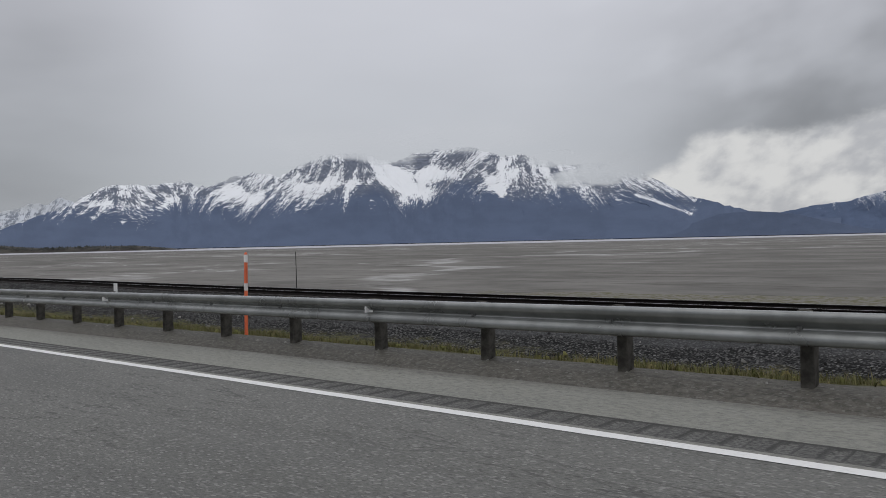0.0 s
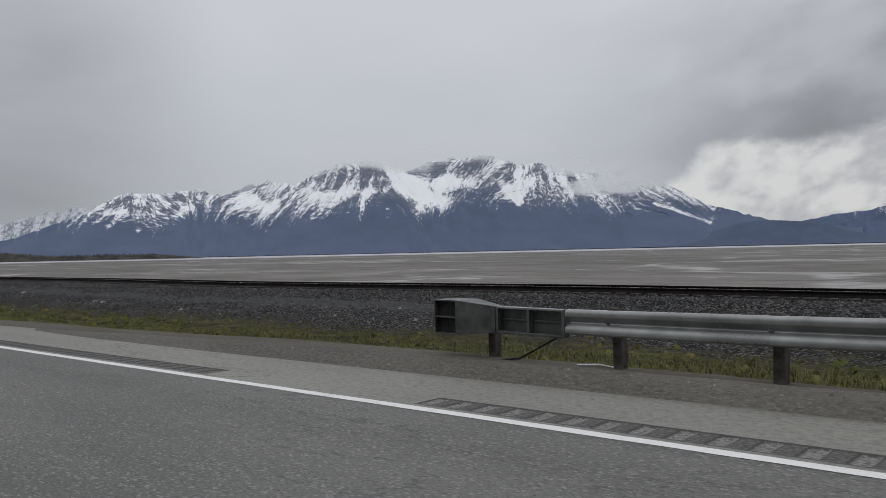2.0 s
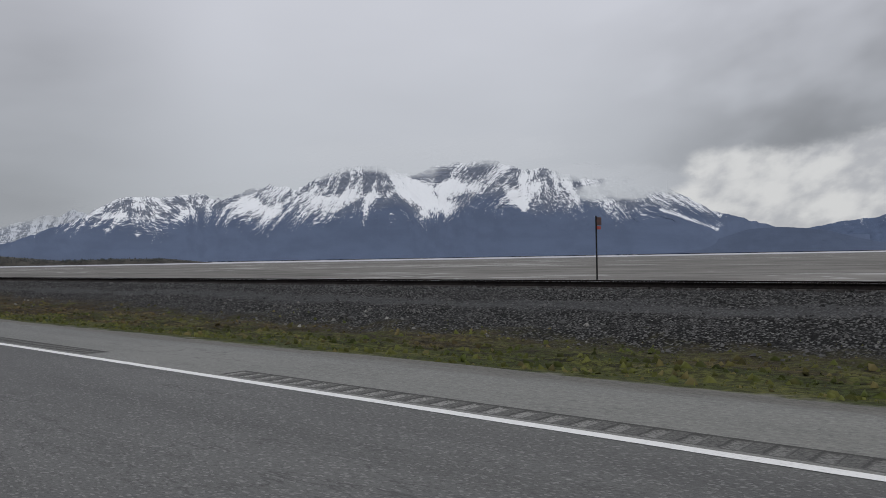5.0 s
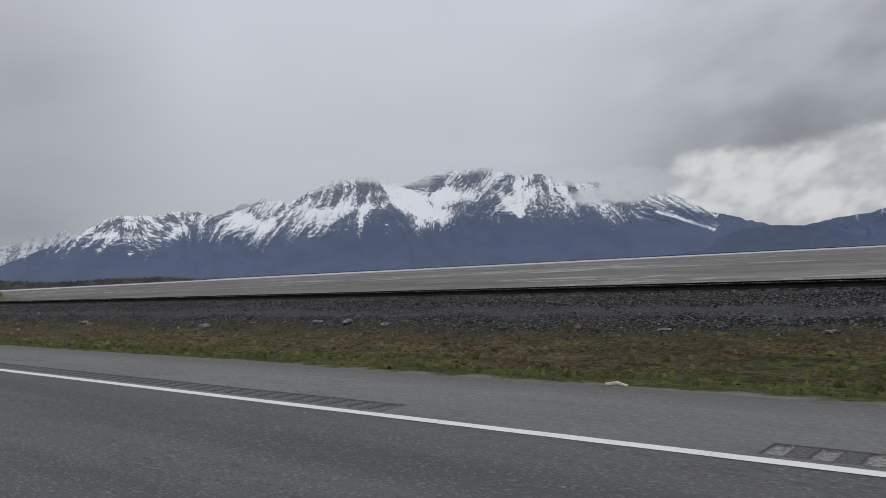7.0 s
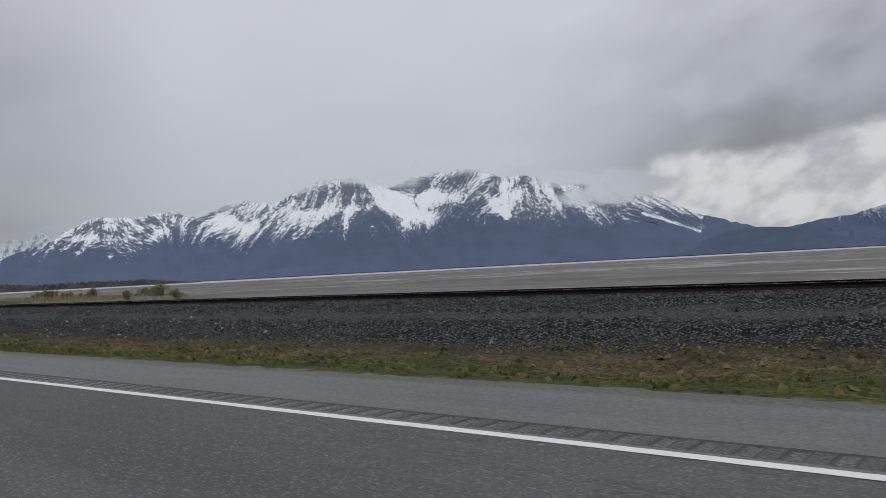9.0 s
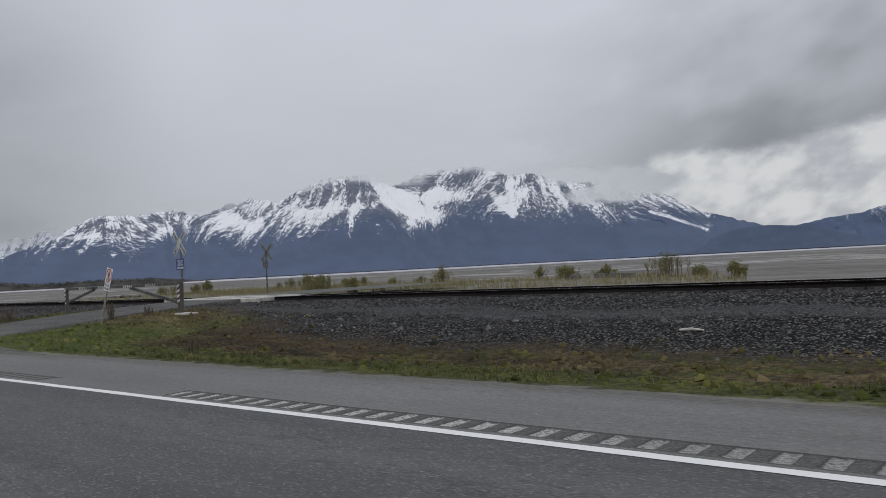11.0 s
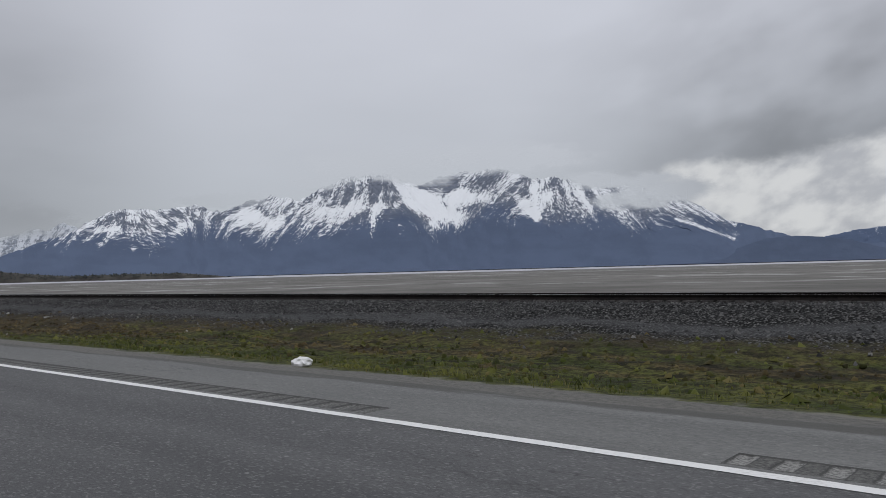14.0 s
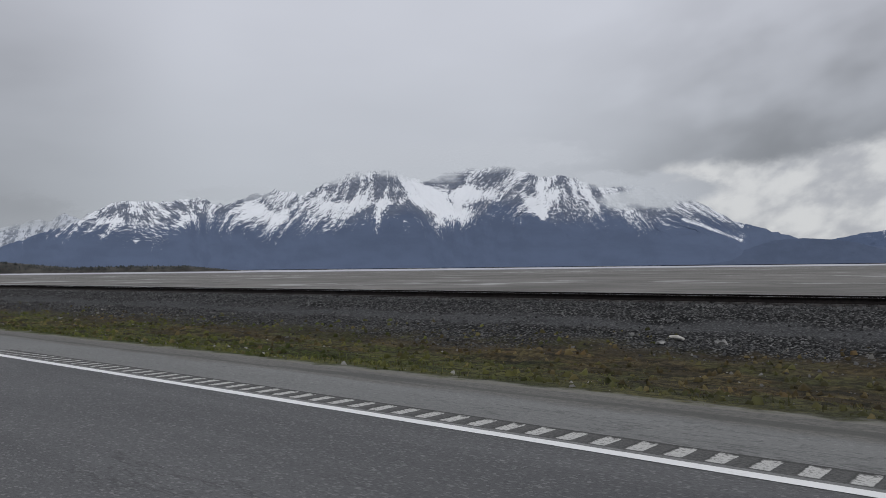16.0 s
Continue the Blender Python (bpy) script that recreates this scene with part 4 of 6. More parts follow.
def range_of_hills(name, mat, crest, snowline, lean, v0, v1, base_u, cols=560, rows=72, relief=1.0, seed=0.0, label=""):
    """A slope from the shore up to a crest line. crest, snowline and lean are lines over u at 4900 m; lean slants the ribs: metres across for each metre up."""
    cu = np.linspace(base_u[0], base_u[1], cols)
    r = np.linspace(0, 1, rows)
    Uu, R = np.meshgrid(cu, r, indexing="ij")
    top = np.interp(Uu, *crest)
    jag = (fbm(Uu / 60.0, Uu * 0 + seed, 5, seed, True) - 0.55) * 34.0 * relief * np.clip(top / 400, 0.15, 1)
    line = np.interp(Uu, *snowline)
    z0 = (top + jag * R**3) * (R**1.12)
    k = np.interp(Uu, *lean) + 0.35 * (vnoise(Uu / 260.0, Uu * 0, seed) - 0.5)
    warp = 46.0 * (fbm(Uu / 90.0, z0 / 80.0, 3, seed + 2.0) - 0.5)
    gx = Uu - k * np.clip(z0 - line - 60.0, -150.0, 220.0) + warp
    spur = fbm(gx / 190.0, R * 1.2 + seed, 5, seed + 5.0, True)
    ribs = fbm(gx / 30.0, z0 / 230.0, 4, seed + 11.0)
    z = z0 + relief * 46.0 * (spur - 0.6) * np.sin(np.pi * np.clip(R, 0, 1)) ** 0.8 * np.clip(top / 350, 0.2, 1)
    z = np.maximum(z, -5.0 + R * 11)
    pull = np.maximum(0, Uu) * 0.06
    v = v0 + (v1 - v0 - pull) * R + relief * (95.0 * (spur - 0.6) + 22.0 * (0.5 - ribs) * np.clip((z0 - line + 60.0) / 100.0, 0, 1)) * np.sin(np.pi * R)
    back = slice(rows - 1, rows)
    sc = v / 4900.0
    pts = far(Uu * sc, v, 1.5 + (z - 1.5) * sc)
    # snow: by height, by the ribs, and by the faces that stay bare
    h = (z - line + 24.0 * (spur - 0.6)) / 100.0
    snow = 0.5 + np.interp(h, [-1.6, -1.0, -0.5, 0.0, 0.5, 1.4, 3.0], [-0.55, -0.32, -0.17, -0.04, 0.03, 0.07, 0.07]) + 0.60 * (ribs - 0.5)
    if relief == 1.0:
        snow = snow - 0.17 * bareness(Uu, z)
    wood = np.clip(0.62 - h * 1.1 + 0.9 * (fbm(Uu / 55.0, z / 45.0, 3, seed + 8.0) - 0.5), 0, 1)
    uvs = np.stack([gx, z], -1)
    # a back side, so that the range is a body
    tail = far(Uu[:, back] * sc[:, back], v[:, back] + 60, -3.0 + 0 * z[:, back])
    pts = np.concatenate([pts, tail], 1)
    uvs = np.concatenate([uvs, uvs[:, back]], 1)
    ob = grid_thing(name, pts, mat, uvs)
    for key, value in (("snow", snow), ("wood", wood)):
        layer = ob.data.attributes.new(key, "FLOAT", "POINT")
        layer.data.foreach_set("value", np.concatenate([value, value[:, back]], 1).astype(np.float32).ravel())
    return tagged(ob, label, "mountain", "mountains over the inlet", "structure")


CREST_U = [-3400, -2600, -2250, -2040, -1850, -1668, -1586, -1421, -1304, -1171, -1071, -970, -869, -750, -581, -460, -288, -150, -64, 21, 98, 178, 301, 407, 583, 671, 748, 776, 883, 937, 990, 1114, 1258, 1403, 1475, 1620, 1783, 1910, 2020, 2167, 2389, 2600, 3900]
CREST_Z = [40, 75, 135, 200, 270, 363, 385, 383, 388, 404, 365, 387, 430, 449, 427, 494, 553, 585, 566, 512, 503, 535, 562, 582, 588, 570, 548, 529, 546, 541, 519, 482, 467, 490, 457, 434, 368, 294, 250, 215, 156, 120, 60]
SNOW_U = [-3000, -2194, -1809, -1598, -1416, -1292, -1137, -982, -826, -666, -507, -346, -182, -18, 145, 313, 483, 653, 821, 994, 1169, 1343, 1520, 1697, 1876, 2019, 2100, 2400]
SNOW_Z = [240, 240, 262, 262, 225, 286, 305, 298, 237, 286, 282, 284, 305, 345, 268, 311, 367, 377, 292, 281, 325, 287, 283, 292, 276, 236, 360, 600]
LEAN_U = [-3000, -1800, -1600, -1450, -1250, -1120, -1000, -700, -500, -350, -120, -40, 60, 200, 330, 500, 700, 780, 930, 1010, 1150, 1500, 1700, 2600]
LEAN_V = [0.5, 1.0, 0.3, -0.8, -0.9, 0.6, 1.0, 1.0, 0.9, 0.7, 0.4, -0.7, -1.0, -0.2, 0.6, 1.2, 1.0, 0.2, -0.2, -0.5, -0.4, -0.8, -1.8, -2.0]
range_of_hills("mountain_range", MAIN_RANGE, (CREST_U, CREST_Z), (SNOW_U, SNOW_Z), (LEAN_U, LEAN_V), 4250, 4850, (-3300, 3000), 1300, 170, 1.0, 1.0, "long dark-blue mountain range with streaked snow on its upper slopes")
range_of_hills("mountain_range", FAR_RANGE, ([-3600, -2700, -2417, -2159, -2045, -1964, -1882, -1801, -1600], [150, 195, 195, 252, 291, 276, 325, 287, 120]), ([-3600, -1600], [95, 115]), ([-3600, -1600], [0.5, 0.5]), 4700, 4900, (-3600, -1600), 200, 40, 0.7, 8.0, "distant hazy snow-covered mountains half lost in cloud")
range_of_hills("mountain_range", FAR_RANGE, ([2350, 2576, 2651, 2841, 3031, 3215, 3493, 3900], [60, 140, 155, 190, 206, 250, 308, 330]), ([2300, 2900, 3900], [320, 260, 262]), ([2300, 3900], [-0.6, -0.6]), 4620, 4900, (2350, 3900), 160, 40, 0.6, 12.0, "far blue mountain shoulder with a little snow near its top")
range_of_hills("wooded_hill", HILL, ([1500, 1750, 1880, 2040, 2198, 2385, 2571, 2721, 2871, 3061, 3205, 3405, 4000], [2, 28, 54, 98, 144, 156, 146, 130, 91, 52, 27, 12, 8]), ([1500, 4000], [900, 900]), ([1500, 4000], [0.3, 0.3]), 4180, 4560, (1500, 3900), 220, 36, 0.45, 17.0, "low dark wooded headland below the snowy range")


# clouds that hang on the crests
def cloud_cloth(name, strength, seed, scale):
    mat = bpy.data.materials.new(name)
    mat.use_nodes = True
    tr = mat.node_tree
    tr.nodes.clear()
    t = Tree(tr)
    uv = uv_co(t)
    x, y, _ = t.split(uv)
    n = t.noise(t.join(t.math("MULTIPLY", x, scale[0]), t.math("MULTIPLY", y, scale[1]), seed), 1.0, 5.0, 0.58)
    ex, ey = t.math("SUBTRACT", t.math("MULTIPLY", x, 2.0), 1.0), t.math("SUBTRACT", t.math("MULTIPLY", y, 2.0), 1.0)
    r = t.math("ADD", t.math("POWER", t.math("ABSOLUTE", ex), 2.0), t.math("POWER", t.math("ABSOLUTE", ey), 2.0))
    a = t.ramp(t.math("ADD", r, t.math("MULTIPLY", t.math("SUBTRACT", n, 0.5), 1.7)), 0.92, 0.08)
    g = tr.nodes.new("ShaderNodeNewGeometry")
    nrm = tr.nodes.new("ShaderNodeVectorMath")
    nrm.operation = "NORMALIZE"
    tr.links.new(g.outputs["Position"], nrm.inputs[0])
    # each sheet glows by itself in the colour of the sky behind it
    e = tr.nodes.new("ShaderNodeEmission")
    tr.links.new(sky_colour(t, nrm.outputs[0]), e.inputs[0])
    clear = tr.nodes.new("ShaderNodeBsdfTransparent")
    m = tr.nodes.new("ShaderNodeMixShader")
    t.put(m.inputs[0], t.math("MULTIPLY", a, strength))
    tr.links.new(clear.outputs[0], m.inputs[1])
    tr.links.new(e.outputs[0], m.inputs[2])
    o = tr.nodes.new("ShaderNodeOutputMaterial")
    tr.links.new(m.outputs[0], o.inputs[0])
    return mat


CLOUDS = [  # u and z at 4900 m, width, height, strength, seed
    (-200, 624, 1000, 270, 0.97, 1.3), (-520, 520, 330, 110, 0.75, 3.9), (600, 657, 1300, 230, 0.95, 4.1), (90, 565, 620, 170, 0.8, 9.7), (1230, 385, 420, 130, 0.85, 2.2), (1420, 400, 420, 170, 0.9, 12.2), (1480, 480, 800, 220, 0.95, 7.9),
    (1680, 440, 520, 190, 0.95, 5.5), (1120, 515, 560, 130, 0.85, 3.4), (-2300, 330, 1100, 260, 0.85, 6.6), (-1050, 430, 620, 110, 0.6, 8.2)]
for i, (cu, cz, cw, ch, strength, seed) in enumerate(CLOUDS):
    v = 4140.0 - 6 * i
    f, g = np.meshgrid(np.linspace(0, 1, 9), np.linspace(0, 1, 5), indexing="ij")
    pts = far((cu + (f - 0.5) * cw) * v / 4900, v + 25 * np.sin(f * 3.1), (cz + (g - 0.5) * ch) * v / 4900)
    ob = grid_thing("cloud_bank", pts, cloud_cloth("cloud", strength, seed, (cw / 130.0, ch / 60.0)), np.stack([f, g], -1))
    ob.visible_shadow = False
    tagged(ob, "ragged pale grey cloud clinging to the mountain crest", "cloud", "clouds on the crests", "structure")

SPIT = plain("brown_scrub", (0.030, 0.028, 0.025), (0.060, 0.056, 0.048), 0.95, 0.0, 0.05, 0.01, 0.0)
# a low wooded spit across the bay
su = np.linspace(-2600, -640, 90)
hgt = np.interp(su, [-2600, -1300, -1200, -1100, -900, -780, -690, -640], [52, 30, 20, 11, 13, 12, 3.0, -3.0])
f = np.array([-3.0, 0.4, 1.0, 1.0, -3.0])
Us, F_ = np.meshgrid(su, np.arange(5), indexing="ij")
vv = 2575 + np.array([0, 12, 40, 110, 170])[F_]
zs = np.where((F_ == 0) | (F_ == 4), -4.0, hgt[:, None] * f[F_])
spit = grid_thing("spit", far(Us * 1.0, vv, zs), SPIT, np.stack([Us, zs], -1))
tagged(spit, "low dark wooded spit of land across the bay", "headland", kind="structure")
rng = np.random.default_rng(5)
vs, fs, base = [], [], 0
for _ in range(900):
    u = rng.uniform(-2000, -670)
    k = rng.uniform(5, 60)
    z0 = np.interp(u, su, hgt) * np.interp(k, [0, 12, 40, 110], [0.2, 0.4, 1, 1])
    h = rng.uniform(2.5, 7.0) * np.interp(u, [-2000, -1100, -850, -690], [1.1, 0.75, 0.9, 0.5])
    w = 1.2 + h * rng.uniform(0.2, 0.5)
    for lo, hi, ww in ((0.0, 0.55, w), (0.35, 0.8, w * 0.7), (0.62, 1.0, w * 0.42)):
        a = np.arange(5) * 1.2566 + rng.uniform(0, 6)
        ring = np.stack([u + ww * np.cos(a) * rng.uniform(0.7, 1.2, 5), 2570 + k + ww * np.sin(a), np.full(5, z0 + lo * h) + rng.uniform(-0.3, 0.3, 5)], -1)
        tip = np.array([[u + rng.uniform(-0.4, 0.4), 2570 + k, z0 + hi * h]])
        p = np.concatenate([ring, tip])
        vs.append(far(p[:, 0], p[:, 1], p[:, 2]))
        fs += [(base + i, base + (i + 1) % 5, base + 5) for i in range(5)]
        base += 6
woods = new("spruce_wood", raw_mesh("spruce_wood", np.concatenate(vs), fs, CONIFER))
tagged(woods, "dark spruce wood along the far spit", "trees", kind="stuff")


# ---- guardrail ----
LIFT = 0.112  # the gravel berm under it


def rail_d(s):
    """The rail's line bends away from the road towards its end."""
    return np.interp(s, [-200, 30, 36, 43, 58, 65.2, 67.2, 69.7], [2.10, 2.12, 2.16, 2.30, 2.38, 2.50, 2.65, 2.95])


def beam(s0, s1, n=9):
    """W-beam panel from s0 to s1 with rolled edges and steel thickness."""
    half = [(0.003, 0.159), (-0.036, 0.156), (-0.064, 0.148), (-0.078, 0.137), (-0.083, 0.122), (-0.083, 0.082), (-0.074, 0.066), (-0.012, 0.014)]
    prof = [(y, -z) for y, z in half] + [(-0.003, 0.0)] + half[::-1]
    ss = np.linspace(s0, s1, n)
    loop = np.array(prof + [(y + 0.006, z * 0.985) for y, z in prof[::-1]])
    S, K = np.meshgrid(ss, np.arange(len(loop) + 1) % len(loop), indexing="ij")
    return P(S, rail_d(S) - 0.17 + loop[K, 0], 0.60 + LIFT - np.interp(S, [58, 69], [0.0, 0.025]) + loop[K, 1])


guardrail = new("guardrail")
tagged(guardrail, "galvanised steel guardrail on dark timber posts beside the road", "guardrail")
POST_STEP, POST_0 = 1.915, 0.38
POSTS = [POST_0 + k * POST_STEP for k in range(-12, 33)] + [63.5, 65.27, 67.22, 69.36]
for i in range(-3, 10):
    s0 = POST_0 + i * 4 * POST_STEP - 0.15
    s1 = s0 + 4 * POST_STEP + 0.3
    if s0 < 67.0:
        pts = beam(s0, min(s1, 67.82))
        pts[..., 1] -= 0.004 * (i % 2)
        n, m = pts.shape[:2]
        ob = new("beam", raw_mesh("beam", pts, grid_faces(n, m), STEEL, smooth=False))
        ob.parent = guardrail
bm = box((0.125, 0.16, 1.05), (0, 0.03, 0.175), 0.012)
post = part("post", bm, TIMBER, guardrail)
bm = box((0.125, 0.10, 0.34), (0, -0.10, 0.59), 0.012)
block = part("spacer_block", bm, TIMBER, guardrail)
bm = box((0.05, 0.012, 0.05), (0, -0.265, 0.60), 0.004)
rod((0, -0.268, 0.60), (0, -0.285, 0.60), 0.013, 6, bm=bm)
bolt = part("bolt_plate", bm, OLD_STEEL, guardrail)
for k, s in enumerate(POSTS):
    m = at(s, rail_d(s) + 0.08, LIFT, lean_s=((k * 37) % 5 - 2) * 0.5)
    if k == 0:
        post.matrix_world, block.matrix_world, bolt.matrix_world = m, m, m
    else:
        for src in (post, block, bolt):
            copy_thing(src, m)
# reflector tabs in the beam's valley
tab = None
for k in range(0, 44, 4):
    s = POSTS[k] - 0.08
    m = at(s, rail_d(s) - 0.185, 0.60 + LIFT)
    if tab is None:
        bm = box((0.012, 0.09, 0.085), (0, -0.04, 0.02), 0.004)
        box((0.07, 0.012, 0.05), (0.03, 0.0, -0.01), 0.0, bm)
        tab = part("reflector_tab", bm, WHITE, guardrail, "small white reflector tab")
        tab.matrix_world = m
    else:
        copy_thing(tab, m)

# white marker panels on some posts
marker = None
for s in (0.38, 15.70, 31.02, 46.34):
    m = at(s, rail_d(s) + 0.05, 0.70 + LIFT)
    if marker is None:
        marker = thing("post_delineator", m, "white flexible marker panel on a guardrail post", "delineator", "delineators on the guardrail")
        part("panel", box((0.15, 0.012, 0.19), (0, 0, 0.125), 0.005), WHITE, marker)
        part("bracket", box((0.06, 0.03, 0.10), (0, 0.02, 0.03), 0.004), OLD_STEEL, marker)
    else:
        copy_thing(marker, m)

# end terminal
ZINC = plain("dark_weathered_zinc", (0.052, 0.055, 0.054), (0.120, 0.124, 0.120), 0.38, 0.75, 5.0, 1.0, 0.06)
# darker twin of the zinc, with the chute's inner shade in its colour
ZINC_IN_SHADE = plain("shaded_zinc", (0.022, 0.023, 0.023), (0.060, 0.062, 0.060), 0.6, 0.3, 5.0, 1.0, 0.05)
S_END = 70.12
term = thing("guardrail_terminal", at(S_END, rail_d(S_END) - 0.12, LIFT - 0.035, -6), "zinc impact head closing the guardrail's end", "guardrail terminal")
impact_head = part("impact_head", box((0.46, 0.018, 0.49), (0.23, 0.22, 0.61), 0.004), ZINC, term)
for z in (0.375, 0.61, 0.845):
    part("shelf_plate", box((0.46, 0.44, 0.022), (0.23, 0, z), 0.004), ZINC, impact_head)
for x in (0.01, 0.45):
    part("end_plate", box((0.02, 0.44, 0.49), (x, 0, 0.61), 0.004), ZINC, impact_head)
# near-black plates stand for the shade in the head's two openings
for z in (0.492, 0.728):
    part("recess_shade", box((0.40, 0.02, 0.21), (0.23, -0.12, z)), DARK, term, "dark plate put in for the shade inside the impact head")
bm = bmesh.new()
vsb = [(0.46, -0.23, 0.37), (0.46, 0.22, 0.37), (0.46, 0.22, 0.856), (0.46, -0.23, 0.856), (1.12, -0.12, 0.43), (1.12, 0.04, 0.43), (1.12, 0.04, 0.79), (1.12, -0.12, 0.79)]
vb = [bm.verts.new(v) for v in vsb]
for q in ((0, 1, 2, 3), (7, 6, 5, 4), (0, 4, 5, 1), (1, 5, 6, 2), (2, 6, 7, 3), (3, 7, 4, 0)):
    bm.faces.new([vb[i] for i in q])
part("throat", bm, ZINC, term)
# upper rail in paler steel: its bright skylit top is put into the colour
for z in (0.445, 0.775):
    part("chute_rail", box((1.20, 0.10, 0.03), (1.70, -0.06, z), 0.006), STEEL if z > 0.6 else ZINC, term)
for x in (1.14, 1.70, 2.28):
    part("chute_brace", box((0.045, 0.10, 0.36), (x, -0.06, 0.61), 0.006), ZINC, term)
bm = box((1.15, 0.02, 0.30), (1.70, 0.02, 0.61), 0.004)
box((1.15, 0.03, 0.03), (1.70, 0.0, 0.61), 0.008, bm)
part("inner_beam", bm, ZINC_IN_SHADE, term, "shaded rail end inside the chute")
bm = rod((0.95, 0.0, 0.03), (1.45, 0.0, 0.10), 0.014, 6)
rod((1.45, 0.0, 0.10), (2.1, 0.0, 0.42), 0.014, 6, bm=bm)
part("anchor_cable", bm, DARK, term, "dark slack anchor cable")


# ---- railway ----
track = new("railway_track")
tagged(track, "single railway track of dark rails on weathered ties in stony ballast", "railway")
rail_prof = np.array([(-0.07, -0.165), (0.07, -0.165), (0.07, -0.145), (0.012, -0.125), (0.010, -0.045), (0.036, -0.035), (0.036, -0.004), (0.025, 0.0), (-0.025, 0.0), (-0.036, -0.004), (-0.036, -0.035), (-0.010, -0.045), (-0.012, -0.125), (-0.07, -0.145)])
for dr in (-0.75, 0.75):
    ss = np.arange(S0, S1, 4.0)
    S, K = np.meshgrid(ss, np.arange(len(rail_prof) + 1) % len(rail_prof), indexing="ij")
    pts = P(S, TRACK_D + dr + rail_prof[K, 0], rail_z(S) + rail_prof[K, 1])
    ob = new("rail", raw_mesh("rail", pts, grid_faces(*pts.shape[:2]), RUST))
    ob.parent = track
    pts = P(S[:, :2], TRACK_D + dr + np.array([-0.026, 0.026])[None], rail_z(S[:, :2]) + 0.003)
    head = new("rail_head", raw_mesh("rail_head", pts, grid_faces(*pts.shape[:2]), POLISHED))
    head.parent = ob
    tagged(head, "polished running surface")
tie_me = part("tie", box((0.22, 2.6, 0.18), (0, 0, 0), 0.012), TIE, track)
TIE_STEP, TIE_A, TIE_B = 0.52, 2.0, 150.0
tie_me.matrix_world = at(TIE_A, TRACK_D, float(rail_z(TIE_A)) - 0.255)
shared = tie_me.data
k = 1
while TIE_A + k * TIE_STEP < TIE_B:
    s = TIE_A + k * TIE_STEP
    ob = new("tie", shared)
    ob.parent = track
    ob.matrix_world = at(s, TRACK_D + 0.05 * math.sin(k * 12.9), float(rail_z(s)) - 0.255, turn=math.sin(k * 7.7) * 0.8)
    k += 1
vs, fs, base = [], [], 0
cube = np.array([(x, y, z) for x in (-0.11, 0.11) for y in (-1.3, 1.3) for z in (-0.09, 0.09)])
cf = np.array([(0, 1, 3, 2), (4, 6, 7, 5), (0, 4, 5, 1), (2, 3, 7, 6), (0, 2, 6, 4), (1, 5, 7, 3)])
for s in np.concatenate([np.arange(S0, TIE_A - 0.3, TIE_STEP), np.arange(TIE_B + 0.3, 600.0, TIE_STEP)]):
    h = float(heading(s))
    o = P(s, TRACK_D + 0.05 * math.sin(s * 31), float(rail_z(s)) - 0.255)
    vs.append(np.stack([o[0] + cube[:, 0] * math.cos(h) + cube[:, 1] * math.sin(h), o[1] - cube[:, 0] * math.sin(h) + cube[:, 1] * math.cos(h), o[2] + cube[:, 2]], -1))
    fs.append(cf + base)
    base += 8
ob = new("tie_rest", raw_mesh("tie_rest", np.concatenate(vs), np.concatenate(fs), TIE))
ob.parent = track
tagged(ob, kind="stuff")

# crossing deck: panels between and beside the rails
deck = thing("crossing_deck", at(360.0, TRACK_D, float(rail_z(360.0))), "concrete panels of a level crossing laid between the rails", "level crossing")
for y, w in ((-1.25, 0.85), (0.0, 1.30), (1.25, 0.85)):
    for k in range(3):
        part("panel", box((2.36, w, 0.16), (-2.4 + 2.4 * k, y, -0.085), 0.015), CONCRETE, deck)
part("edge_beam", box((7.4, 0.16, 0.2), (0, -1.80, -0.10), 0.015), PALE_WOOD, deck, "bleached timber edge beam")


# ---- signs and posts ----
STRIPE_DARK = plain("faded_maroon_band", (0.05, 0.024, 0.022), (0.10, 0.042, 0.036), 0.6, relief=0.0)
def plate(outline, mat, name, parent, x, depth=0.006, label=""):
    """Flat sheet in the y-z plane at x."""
    bm = prism(outline, depth)
    bmesh.ops.translate(bm, vec=(x, 0, 0), verts=bm.verts)
    return part(name, bm, mat, parent, label)


def rounded(w, h, r, cy=0.0, cz=0.0, turn=0.0, seg=4):
    pts = []
    for sx, sz, a0 in ((1, 1, 0), (-1, 1, 90), (-1, -1, 180), (1, -1, 270)):
        for i in range(seg + 1):
            a = radians(a0 + 90 * i / seg)
            pts.append((sx * (w / 2 - r) + r * math.cos(a), sz * (h / 2 - r) + r * math.sin(a)))
    c, sn = math.cos(turn), math.sin(turn)
    return [(cy + y * c - z * sn, cz + y * sn + z * c) for y, z in pts]


# diamond warning sign with two arrows down and two up; it faces the traffic
diamond = thing("warning_sign", at(105.78, 4.42, -0.31, lean_s=-4.5, lean_d=3.5), "amber diamond warning sign with four black arrows on steel post", "road sign")
DZ = 3.16
part("post", box((0.07, 0.07, 3.9), (-0.05, 0, 1.75), 0.006), OLD_STEEL, diamond)
part("stub", box((0.09, 0.09, 0.7), (-0.05, 0, 0.2), 0.006), OLD_STEEL, diamond)
SIDE = 1.17
board = plate(rounded(SIDE, SIDE, 0.06, 0, DZ, radians(45)), YELLOW, "board", diamond, 0.0)
plate(rounded(SIDE - 0.03, SIDE - 0.03, 0.05, 0, DZ, radians(45)), BLACK, "border", board, 0.003, 0.004, "black border line")
plate(rounded(SIDE - 0.07, SIDE - 0.07, 0.045, 0, DZ, radians(45)), YELLOW, "field", board, 0.006, 0.004)
